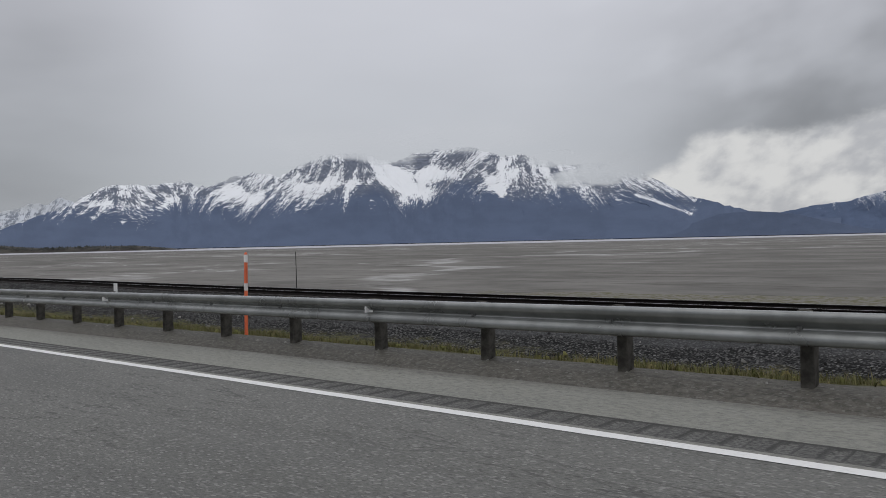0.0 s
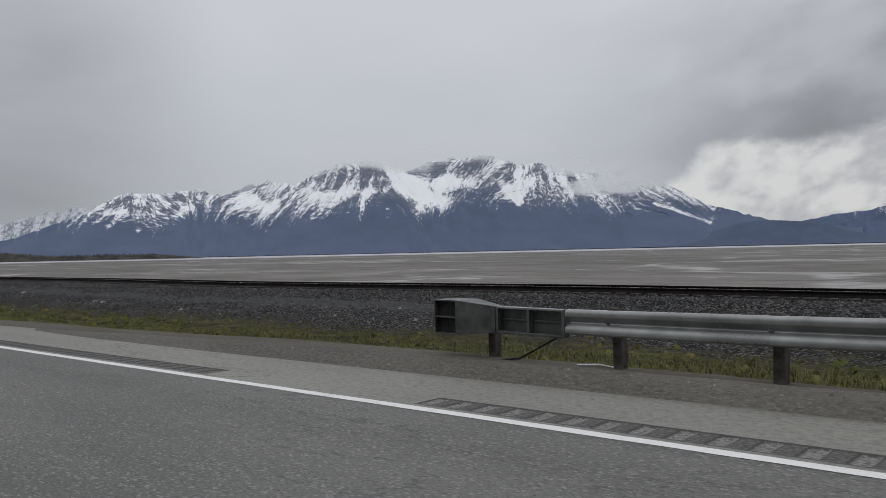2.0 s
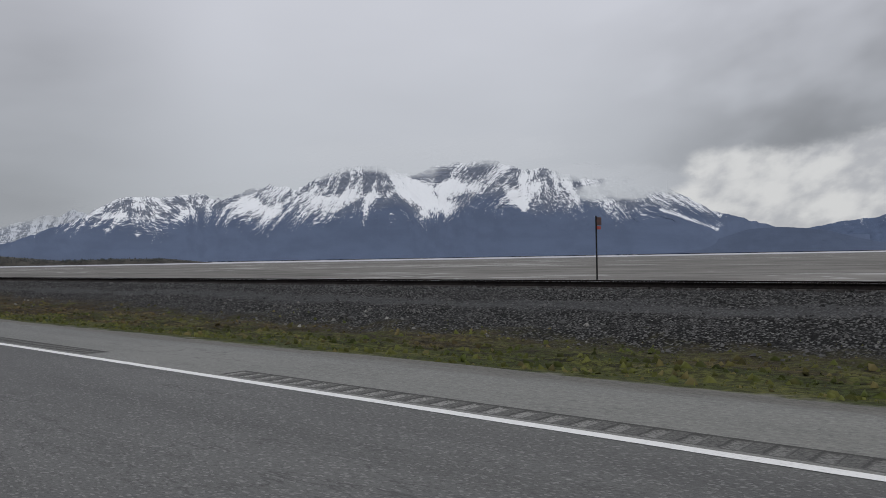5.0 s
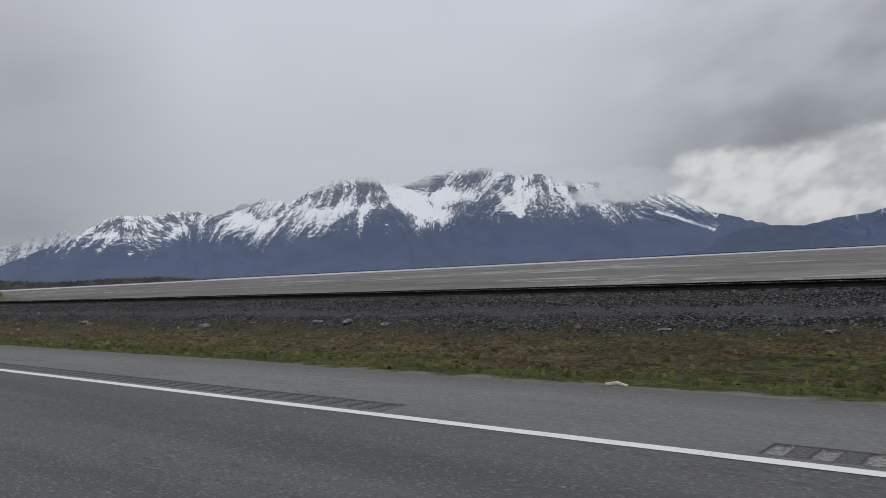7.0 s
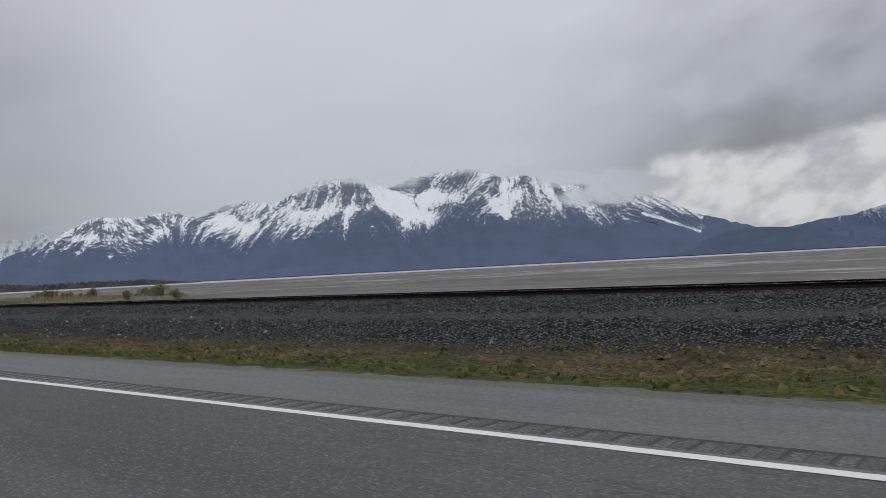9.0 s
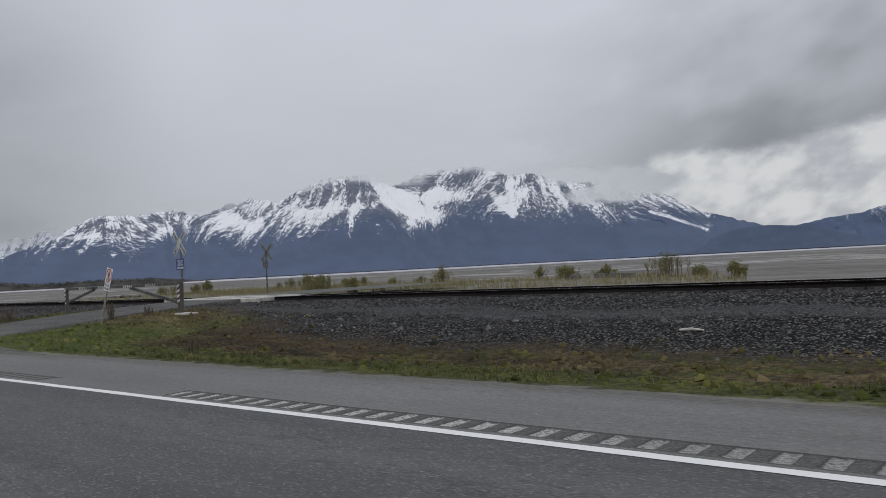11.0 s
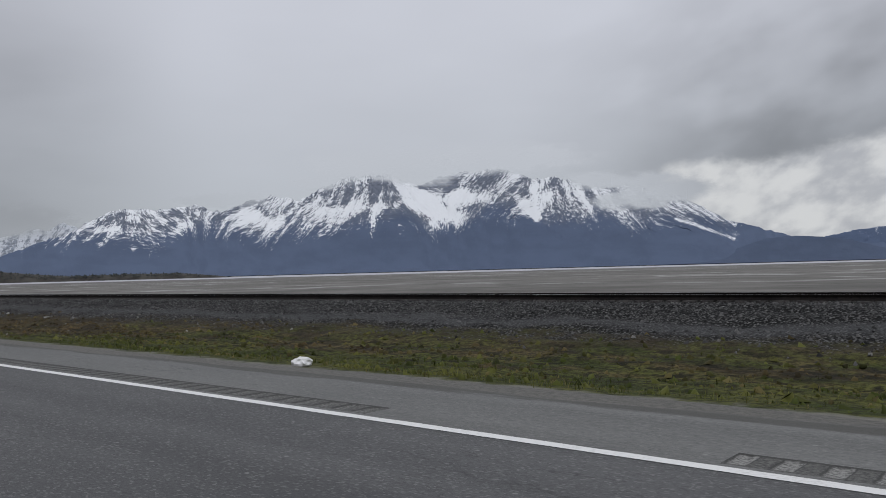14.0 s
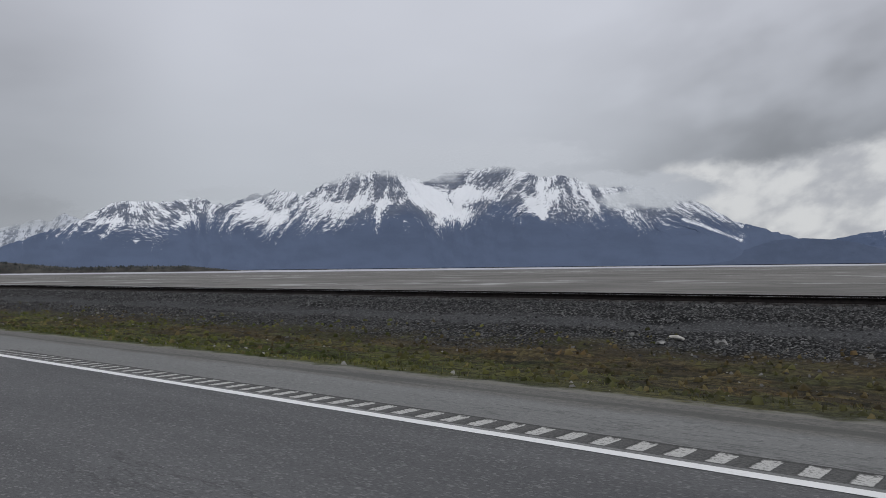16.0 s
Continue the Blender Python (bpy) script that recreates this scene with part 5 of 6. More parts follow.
for y, up in ((-0.30, False), (-0.12, False), (0.11, True), (0.28, True)):
    k = 1 if up else -1
    zc = DZ - 0.02
    arrow = [(y - 0.027, zc - k * 0.34), (y + 0.027, zc - k * 0.34), (y + 0.027, zc + k * 0.18), (y + 0.075, zc + k * 0.18), (y, zc + k * 0.36), (y - 0.075, zc + k * 0.18), (y - 0.027, zc + k * 0.18)]
    plate(arrow if up else arrow[::-1], BLACK, "arrow", board, 0.010, 0.004, "black lane arrow")


def snow_pole(s, d, z, h, lean, label):
    ob = thing("snow_marker", at(s, d, z, lean_s=lean), label, "marker post", "orange marker posts")
    part("tube", rod((0, 0, -0.2), (0, 0, h), 0.034, 10), ORANGE, ob)
    part("cap", rod((0, 0, h), (0, 0, h + 0.03), 0.03, 10, 0.012), ORANGE, ob)
    for z0, z1 in ((h - 0.17, h - 0.02), (h - 0.72, h - 0.58)):
        part("reflective_band", rod((0, 0, z0), (0, 0, z1), 0.0375, 10), WHITE, ob, "white reflective band")
    return ob


snow_pole(13.06, 3.47, -0.06, 1.62, -1.5, "tall orange marker post behind the guardrail with white bands")
snow_pole(144.98, 5.68, -0.36, 1.93, -2.0, "tall orange marker post standing in the grass verge")

rodp = thing("track_pole", at(38.7, 25.05, -1.74), "thin dark pole standing beyond the railway", "pole")
part("shaft", rod((0, 0, 0), (0, 0, 3.35), 0.03, 7, 0.022), DARK, rodp)
part("foot", box((0.12, 0.12, 0.5), (0, 0, 0.1), 0.01), OLD_STEEL, rodp)

trackside = thing("trackside_sign", at(172.6, 23.35, -1.54), "small red trackside plate on a thin dark pole", "railway sign")
part("shaft", rod((0, 0, 0), (0, 0, 4.75), 0.035, 7), DARK, trackside)
part("plate", box((0.03, 0.36, 0.34), (0.04, 0.17, 4.53), 0.006), STRIPE_DARK, trackside, "faded red square plate")
part("lower_plate", box((0.03, 0.30, 0.14), (0.04, 0.15, 4.25), 0.006), RED, trackside, "small red plate")

stake = thing("marker_stake", at(406.03, 5.35, -0.42, lean_s=-6.0), "thin brown wooden stake leaning in the verge", "stake")
part("stick", rod((0, 0, -0.2), (0, 0, 1.92), 0.024, 6, 0.02), GREY_WOOD, stake)
part("tip", rod((0, 0, 1.92), (0, 0, 1.98), 0.02, 6, 0.008), GREY_WOOD, stake)
STEEL_POST = plain("weathered_post_steel", (0.045, 0.047, 0.048), (0.10, 0.10, 0.098), 0.7, 0.2, 9.0, 1.5, 0.1)
OLD_TIE = plain("weathered_sleeve", (0.070, 0.069, 0.067), (0.150, 0.148, 0.144), 0.9, 0.0, 16.0, 2.0, 0.3)
steelpost = thing("steel_post", at(393.25, 10.35, -0.22, lean_s=-2.0), "slim grey steel post with a bent pale marker blade", "post")
part("shaft", box((0.045, 0.045, 1.10), (0, 0, 1.575), 0.006), STEEL_POST, steelpost)
part("sleeve", box((0.056, 0.056, 1.15), (0, 0, 0.45), 0.006), OLD_TIE, steelpost, "grey weathered sleeve")
blade = [(0.015, 1.94), (0.035, 1.90), (0.075, 2.06), (0.105, 2.28), (0.095, 2.37), (0.075, 2.36), (0.035, 2.20)]
part("marker_blade", prism(blade, 0.012, m=Matrix.Rotation(radians(90), 4, "Z")), DULL_WHITE, steelpost, "bent pale plastic marker blade")
part("cap", box((0.052, 0.052, 0.16), (0, 0, 2.06), 0.006), DARK, steelpost)

# text on boards
def lettering(text, size, mat, parent, place, width=None, label=""):
    """Built-in font, upright, facing the road (-y), centred at place."""
    cu = bpy.data.curves.new("lettering", "FONT")
    cu.body, cu.size, cu.align_x, cu.align_y, cu.extrude = text, size, "CENTER", "CENTER", 0.002
    cu.offset = size * 0.012
    tmp = bpy.data.objects.new("lettering", cu)
    scene.collection.objects.link(tmp)
    dg = bpy.context.evaluated_depsgraph_get()
    me = bpy.data.meshes.new_from_object(tmp.evaluated_get(dg))
    bpy.data.objects.remove(tmp)
    xs = [v.co.x for v in me.vertices]
    k = 1.0 if width is None else width / (max(xs) - min(xs))
    me.transform(place @ Matrix.Rotation(radians(90), 4, "X") @ Matrix.Diagonal((k, 1, 1, 1)))
    me.materials.clear()
    me.materials.append(mat)
    ob = new("lettering", me)
    ob.parent = parent
    return tagged(ob, label)


def crossbuck(s, d, z, h, turn, front, label, blade_w=0.225, lettered=True, blade_mat=None):
    """Railroad crossbuck: two crossed blades on a steel post; front: lettered side towards the highway."""
    ob = thing("crossbuck", at(s, d, z, turn), label, "railway sign", "crossbucks at the level crossing")
    part("post", box((0.075, 0.06, h + 0.25), (0, 0.05, (h + 0.25) / 2 - 0.2), 0.006), OLD_STEEL, ob)
    for i, ang in enumerate((45, -45)):
        y = -0.006 * (1 + i) if front else 0.006 * (i + 1)
        bm = box((1.22, 0.008, blade_w), (0, 0, 0), 0.0)
        m = Matrix.Translation((0, y, h)) @ Matrix.Rotation(radians(-ang), 4, "Y")
        bmesh.ops.transform(bm, matrix=m, verts=bm.verts)
        blade = part("blade", bm, blade_mat or DULL_WHITE, ob, "" if blade_mat else "weathered white crossbuck blade")
        if front and lettered:
            if i == 1:
                for word, x in (("RAIL", -0.345), ("ROAD", 0.345)):
                    lettering(word, 0.19, BLACK, blade, m @ Matrix.Translation((x, -0.006, 0)), 0.46)
            else:
                for word, x in (("CRO", -0.40), ("SS", 0.0), ("ING", 0.40)):
                    lettering(word, 0.19, BLACK, blade, m @ Matrix.Translation((x, -0.006, 0)), 0.36 if word != "SS" else 0.2)
    return ob


SIGN_BACK = plain("bare_sign_back", (0.13, 0.135, 0.125), (0.22, 0.225, 0.205), 0.6, 0.3, 6.0, 1.0, 0.05)
cb = crossbuck(355.45, 11.36, 0.27, 2.76, -4.0, True, "weathered white crossbuck lettered railroad crossing over a blue notice")
notice = part("notice_board", box((0.62, 0.008, 0.42), (0, -0.004, 1.95), 0.0), BLUE, cb, "blue enamel notice with white lines of writing")
for z, w in ((2.08, 0.42), (2.00, 0.34), (1.92, 0.46), (1.81, 0.50)):
    part("writing_bar", box((w, 0.004, 0.045 if z > 1.85 else 0.07), (0.02, -0.011, z)), DULL_WHITE, notice, "unreadable white writing")
cb2 = crossbuck(364.32, 22.36, 0.30, 2.66, 184.0, True, "bare grey back of a crossbuck standing behind the track", 0.18, False, SIGN_BACK)
back = part("notice_back", box((0.46, 0.008, 0.40), (0, 0.10, 1.98), 0.0), OLD_STEEL, cb2, "bare grey back of a notice")

GATE_STEEL = plain("weathered_gate_paint", (0.040, 0.042, 0.040), (0.115, 0.116, 0.108), 0.7, 0.0, 5.0, 1.0, 0.1)
GATE_POST = plain("weathered_gate_post", (0.056, 0.052, 0.047), (0.120, 0.112, 0.100), 0.8, 0.0, 7.0, 1.0, 0.25)
# gate of square steel tube across the access road
gate = thing("barrier_gate", at(354.74, 10.87, 0.36, -0.9), "weathered grey steel barrier gate with striped bands, closed across the road", "gate")
GL = 9.5


def beam_between(p, q, w, h):
    """Square tube from p to q."""
    p, q = Vector(p), Vector(q)
    bm = box(((q - p).length, w, h), (0, 0, 0), 0.008)
    bmesh.ops.transform(bm, matrix=Matrix.Translation((p + q) / 2) @ (q - p).to_track_quat("X", "Z").to_matrix().to_4x4(), verts=bm.verts)
    return bm


hinge = part("hinge_post", box((0.15, 0.17, 1.42), (0, 0, 0.50), 0.012), GATE_POST, gate)
latch = part("latch_post", box((0.13, 0.13, 1.32), (-GL, 0, 0.52), 0.012), GATE_POST, gate)
part("footing", box((0.85, 0.6, 0.09), (0.25, 0, -0.02), 0.02), CONCRETE, gate, "pale concrete footing")
arm = part("arm", beam_between((0.06, 0, 1.12), (-GL, 0, 1.10), 0.11, 0.105), GATE_STEEL, gate)
part("near_brace", beam_between((-0.08, 0, 0.40), (-3.75, 0, 1.04), 0.07, 0.12), GATE_STEEL, gate)
part("far_brace", beam_between((-GL + 0.08, 0, 0.50), (-GL + 2.7, 0, 1.04), 0.07, 0.10), GATE_STEEL, gate)
for x0 in (-1.66, -3.44, -5.60, -7.38):
    for j in range(10):
        xx, zz_ = x0 - j * 0.08, 1.115 - 0.02 * (-x0 + j * 0.08) / GL
        pts4 = [(xx + 0.04 - 0.04, -0.05), (xx - 0.04 - 0.04, -0.05), (xx - 0.04 + 0.04, 0.05), (xx + 0.04 + 0.04, 0.05)]
        bm = bmesh.new()
        f_ = [bm.verts.new((x, -0.0575, zz_ + z)) for x, z in pts4]
        g_ = [bm.verts.new((x, -0.054, zz_ + z)) for x, z in pts4]
        bm.faces.new(f_)
        for k in range(4):
            bm.faces.new((f_[k], f_[(k + 1) % 4], g_[(k + 1) % 4], g_[k]))
        part("stripe", bm, (STRIPE_DARK if x0 > -6 else BLACK, DULL_WHITE)[j % 2], arm)
for post_, px, w in ((hinge, 0.0, 0.085), (latch, -GL, 0.065)):
    for j in range(8):
        z0 = 0.30 + j * 0.095
        bm = bmesh.new()
        f_ = [bm.verts.new((px + x, -w - 0.004, z0 + z)) for x, z in ((-w, 0.0), (w, 0.06), (w, 0.155), (-w, 0.095))]
        g_ = [bm.verts.new((v.co.x, -w + 0.002, v.co.z)) for v in f_]
        bm.faces.new(f_)
        for k in range(4):
            bm.faces.new((f_[k], f_[(k + 1) % 4], g_[(k + 1) % 4], g_[k]))
        part("stripe", bm, (STRIPE_DARK if px == 0 else BLACK, DULL_WHITE)[j % 2], post_)

# concrete blocks lying on the shelf
BLOCK = plain("weathered_block", (0.075, 0.075, 0.072), (0.15, 0.148, 0.14), 0.9, 0.0, 6.0, 1.0, 0.3)
for s_, l_, w_ in ((355.4, 0.72, 0.4), (353.4, 0.80, 0.4), (352.4, 0.62, 0.4), (351.7, 0.40, 0.5), (351.2, 0.36, 0.5)):
    ob = part("concrete_block", box((l_, w_, 0.36), (0, 0, 0.13), 0.025), BLOCK)
    ob.matrix_world = at(s_, 41.0, float(verge_z(s_, 41.0)), 4 + 30 * (l_ < 0.5))
    tagged(ob, "small grey block lying on the gravel shelf", "block", "blocks on the shelf")

# leaning no-walking sign
walker = thing("no_walking_sign", at(355.5, 8.1, 0.14, -6.0, lean_s=-11.0, lean_d=8.0), "leaning white sign with a red barred ring beside the tracks", "sign")
part("post", box((0.09, 0.05, 1.95), (0, 0.04, 0.85), 0.006), GREY_WOOD, walker, "weathered timber sign post")
wb = part("board", box((0.50, 0.008, 0.52), (0, 0, 1.81), 0.0), WHITE, walker, "white board with the barred ring")
low = part("lower_board", box((0.46, 0.008, 0.27), (0, 0, 1.395), 0.0), WHITE, walker, "white lettered board")
bm = bmesh.new()
n = 28
ro, ri = 0.245, 0.195
rings = [[bm.verts.new((r * math.cos(2 * math.pi * i / n), -0.008, 1.81 + r * math.sin(2 * math.pi * i / n))) for i in range(n)] for r in (ro, ri)]
for i in range(n):
    bm.faces.new((rings[0][i], rings[0][(i + 1) % n], rings[1][(i + 1) % n], rings[1][i]))
part("ring", bm, RED, wb, "red ring")
bm = box((0.44, 0.003, 0.045), (0, 0, 0))
bmesh.ops.transform(bm, matrix=Matrix.Translation((0, -0.010, 1.81)) @ Matrix.Rotation(radians(45), 4, "Y"), verts=bm.verts)
part("bar", bm, RED, wb, "red slanting bar")
bm = bmesh.new()
for x, z, w, h, a in ((0.0, 1.83, 0.075, 0.16, 0), (0.01, 1.945, 0.065, 0.065, 0), (-0.045, 1.70, 0.035, 0.16, 20), (0.045, 1.70, 0.035, 0.16, -22), (-0.06, 1.83, 0.03, 0.13, 25), (0.065, 1.84, 0.03, 0.13, -28)):
    r = bmesh.ops.create_cube(bm, size=1.0)
    bmesh.ops.transform(bm, matrix=Matrix.Translation((x, -0.0065, z)) @ Matrix.Rotation(radians(a), 4, "Y") @ Matrix.Diagonal((w, 0.003, h, 1)), verts=r["verts"])
part("symbol", bm, BLACK, wb, "plain black symbol")
lettering("STAY OFF", 0.115, BLACK, low, Matrix.Translation((0, -0.007, 1.455)), 0.40)
lettering("TRACKS", 0.115, BLACK, low, Matrix.Translation((0, -0.007, 1.335)), 0.37)


# ---- stones, drift, grass and shrubs ----
def boulder(s, d, size, seed, label, mat=ROCK, flat=0.8, long=1.0):
    bm = bmesh.new()
    bmesh.ops.create_icosphere(bm, subdivisions=2, radius=0.5)
    for v in bm.verts:
        k = 1 + 0.75 * (noise.noise(v.co * 2.3 + Vector((seed, seed * 2, 0))))
        v.co = Vector((v.co.x * size * long * k, v.co.y * size * k, v.co.z * size * flat * k))
    z = float(verge_z(s, d))
    ob = part("boulder", bm, mat)
    ob.matrix_world = at(s, d, z + size * flat * 0.28, seed * 40)
    return tagged(ob, label, "rock", "pale rocks on the railway bank")


SHORE_ROCK = plain("wet_shore_rock", (0.022, 0.022, 0.022), (0.085, 0.084, 0.080), 0.85, 0.0, 6.0, 1.2, 0.4)
PALE_ROCKS = [(480.1, 10.5, 0.34), (478.9, 10.9, 0.5), (481.0, 10.9, 0.25), (130.6, 10.0, 0.6), (129.8, 10.5, 0.7), (129.0, 10.2, 0.45), (128.2, 10.0, 0.4), (131.6, 10.3, 0.35), (380.4, 10.9, 0.36), (377.6, 11.2, 0.32), (378.8, 11.0, 0.36), (376.3, 10.6, 0.3),
              (231.8, 10.9, 0.6), (238.8, 10.2, 0.5), (233.4, 11.0, 0.36), (229.8, 10.6, 0.4), (236.5, 10.7, 0.3), (260.3, 10.4, 0.45), (267.3, 11.5, 0.4)]
MORE_ROCKS = [(270.0, 10.9, 0.3), (213.4, 10.4, 0.4), (215.7, 10.4, 0.3), (217.5, 10.3, 0.3), (221.0, 10.6, 0.3), (248.4, 10.2, 0.5), (247.5, 10.0, 0.4), (99.0, 10.8, 0.45), (97.9, 10.6, 0.35), (109.9, 11.7, 0.4), (119.3, 11.0, 0.4), (339.8, 11.2, 0.3),
              (398.2, 11.2, 0.35), (403.5, 10.3, 0.4), (405.5, 10.6, 0.3), (412.4, 12.0, 0.36), (411.0, 10.6, 0.34), (393.5, 10.6, 0.3), (390.5, 10.7, 0.36), (453.8, 10.4, 0.3), (460.0, 11.0, 0.26)]
for i, (s, d, size) in enumerate(PALE_ROCKS + MORE_ROCKS):
    boulder(s, d, size * 0.55, 1.7 + i * 0.93, "pale angular rock lying on the dark railway bank", flat=0.55, long=1.2 + 0.3 * (i % 3))

for i in range(16):
    s, d = 397.5 + i * 0.52 + 0.3 * math.sin(i * 5.1), 32.6 + 0.5 * math.sin(i * 2.3)
    boulder(s, d, 0.34 + 0.16 * abs(math.sin(i * 1.9)), 40 + i * 0.77, "dark broken rock on the shore of the shelf", SHORE_ROCK, 0.55, 1.6)


def log(s, d, length, r, turn, mat, label):
    bm = rod((-length / 2, 0, 0), (0, 0.03, 0.02), r, 7, r * 1.1)
    rod((0, 0.03, 0.02), (length / 2, -0.02, 0.0), r * 1.1, 7, r * 0.6, bm=bm)
    if length > 1.2 and mat is GREY_WOOD:
        rod((0.1 * length, 0.0, 0.0), (0.22 * length, 0.18, 0.12), r * 0.45, 5, r * 0.2, bm=bm)
    ob = part("driftwood", bm, mat)
    ob.matrix_world = at(s, d, float(verge_z(s, d)) + r, turn)
    return tagged(ob, label, "driftwood", "driftwood on the bank")


log(334.8, 10.45, 0.5, 0.03, 12, PALE_WOOD, "bleached driftwood stick on the railway bank")
log(480.0, 11.15, 0.55, 0.04, -30, PALE_WOOD, "bleached driftwood stick on the railway bank")
log(218.0, 2.9, 0.3, 0.025, 5, PALE_WOOD, "short pale plank at the road's edge")
log(366.8, 4.1, 0.2, 0.03, 2, PALE_WOOD, "pale stick at the edge of the access road")
log(442.2, 3.4, 0.32, 0.05, 8, PALE_WOOD, "pale battered piece of wood beside the shoulder")
bag = bmesh.new()
bmesh.ops.create_icosphere(bag, subdivisions=3, radius=0.5)
for v in bag.verts:
    k = 1 + 0.35 * noise.noise(v.co * 3.1) + 0.22 * noise.noise(v.co * 8.3)
    v.co = Vector((v.co.x * 0.42 * k, v.co.y * 0.28 * k, max(v.co.z * 0.22 * k, -0.05) + 0.03 * v.co.x))
bag = part("plastic_bag", bag, WHITE)
bag.matrix_world = at(425.8, 3.15, float(verge_z(425.8, 3.15)) + 0.05, 10)
tagged(bag, "crumpled white plastic bag lying on the gravel edge", "litter")
log(67.5, 2.72, 0.62, 0.009, 2, WHITE, "thin white stick lying beside a guardrail post")
log(94.9, 3.7, 1.6, 0.035, -3, DARK, "dark strip of torn rubber on the shoulder")


def tufts(name, count, s_lo, s_hi, dens, h_lo, h_hi, w, mat, seed, label, blades=4, skip=None, lean=0.9, d_lo=2.6, d_hi=12.5):
    """Grass: clumps of thin tapering blades, thicker on the ground where dens(s, d) says so."""
    rng = np.random.default_rng(seed)
    s = rng.uniform(s_lo, s_hi, count)
    d = rng.uniform(d_lo, d_hi, count)
    keep = rng.uniform(0, 1, count) < dens(s, d)
    s, d = s[keep], d[keep]
    if skip is not None:
        m = ~skip(s, d)
        s, d = s[m], d[m]
    n = len(s)
    S, Dd = np.repeat(s, blades) + rng.normal(0, 0.07, n * blades), np.repeat(d, blades) + rng.normal(0, 0.07, n * blades)
    z = verge_z(S, Dd) - 0.03
    h = np.repeat(rng.uniform(h_lo, h_hi, n), blades) * rng.uniform(0.5, 1.1, n * blades)
    a = rng.uniform(0, 6.283, n * blades)
    bend = h * rng.uniform(0.05, lean, n * blades)
    base = P(S, Dd, z)
    along = np.stack([np.cos(a), np.sin(a), 0 * a], -1)
    side = np.stack([-np.sin(a), np.cos(a), 0 * a], -1) * (w * rng.uniform(0.6, 1.4, n * blades))[:, None]
    up = np.array([0, 0, 1.0])
    mid = base + along * (bend * 0.35)[:, None] + up * (h * 0.6)[:, None]
    tip = base + along * bend[:, None] + up * h[:, None]
    v = np.stack([base - side, base + side, mid + side * 0.7, mid - side * 0.7, tip], 1)
    i = np.arange(n * blades)[:, None] * 5
    f = np.concatenate([i + np.array([[0, 1, 2]]), i + np.array([[0, 2, 3]]), i + np.array([[3, 2, 4]])], 0)
    uv = np.repeat(np.stack([S, Dd], -1)[:, None], 5, 1)
    ob = new(name, raw_mesh(name, v, f, mat, uv))
    return tagged(ob, label, "grass", kind="stuff")


def on_access(s, d):
    r = np.interp(d, [2.3, 2.6, 3.1, 3.55, 4.43, 5.36, 7.2, 10.2, 15.9], [343.5, 347.0, 350.5, 353.8, 355.3, 356.4, 356.8, 357.3, 357.4])
    l = np.interp(d, [2.2, 2.3, 3.6, 5.35, 7.0, 10.5, 15.9], [374.0, 369.4, 366.5, 363.9, 363.2, 363.2, 362.4])
    return (s > r) & (s < l)


def turf(s, d):
    inner = np.interp(s, [-200, 84, 98, 700], [3.9, 3.9, 3.12, 3.06])
    out = 9.1 + 1.3 * bump01(s, 175, 200, 255, 285) + 1.5 * bump01(s, 376, 404, 900, 950) + 2.2 * (fbm(s / 4.0, d / 2.0, 3, 3.0) - 0.5) + 4.0 * bump01(s, 345, 356, 365, 377)
    f = np.clip((d - inner) / 0.5, 0, 1) * np.clip((out + 0.9 - d) / 2.6, 0, 1)
    return f * (0.25 + 1.0 * fbm(s / 1.6, d / 0.9, 3, 1.0))


tufts("verge_grass", 88000, -12, 545, turf, 0.03, 0.085, 0.009, GRASS, 11, "short mossy spring grass with brown patches along the verge", skip=on_access, lean=1.3)
tufts("roadside_grass", 48000, -5, 82, lambda s, d: np.clip(3.0 * (fbm(s / 2.0, d / 1.0, 3, 4.0) - 0.22), 0, 1) * np.interp(d, [3.8, 4.4, 6.6, 8.2], [0.6, 1.0, 0.9, 0.1]) * np.interp(s, [50, 72], [1.0, 0.45]), 0.06, 0.19, 0.006, REEDS_GREEN, 12, "taller yellowish grass behind the guardrail posts", d_lo=3.85, d_hi=8.2, lean=1.1)

tufts("long_grass", 30000, 290, 545, lambda s, d: np.clip(3.2 * (fbm(s / 3.0, d / 1.5, 3, 17.0) - 0.36), 0, 1) * np.interp(d, [3.0, 3.4, 5.2, 6.8], [0.3, 1.0, 0.8, 0.0]) * np.interp(s, [440, 450, 474, 486], [1.0, 0.35, 0.35, 1.0]), 0.06, 0.16, 0.006, GRASS, 14, "longer green spring grass along the gravel edge", blades=3, skip=on_access, lean=1.0, d_lo=3.0, d_hi=6.8)
tufts("groove_weeds", 420, 388.1, 389.3, lambda s, d: np.exp(-((d - 0.62) / 0.12) ** 2), 0.185, 0.205, 0.008, GRASS, 15, "few green weeds growing in the rumble grooves", lean=0.25, d_lo=0.42, d_hi=0.82)


def shelf_reeds(s, d):
    return (shore_shelf(s, d) > 0.9) * np.clip(1.9 * (fbm(s / 5.0, d / 3.0, 3, 8.0) - 0.40), 0, 1) * np.interp(d, [24, 30, 40], [0.3, 0.7, 1.0])


tufts("shore_reeds", 26000, 334, 406, shelf_reeds, 0.15, 0.62, 0.010, REEDS, 31, "dry yellowish reeds and grass along the shore shelf", lean=0.4, d_lo=24.6, d_hi=47.0)


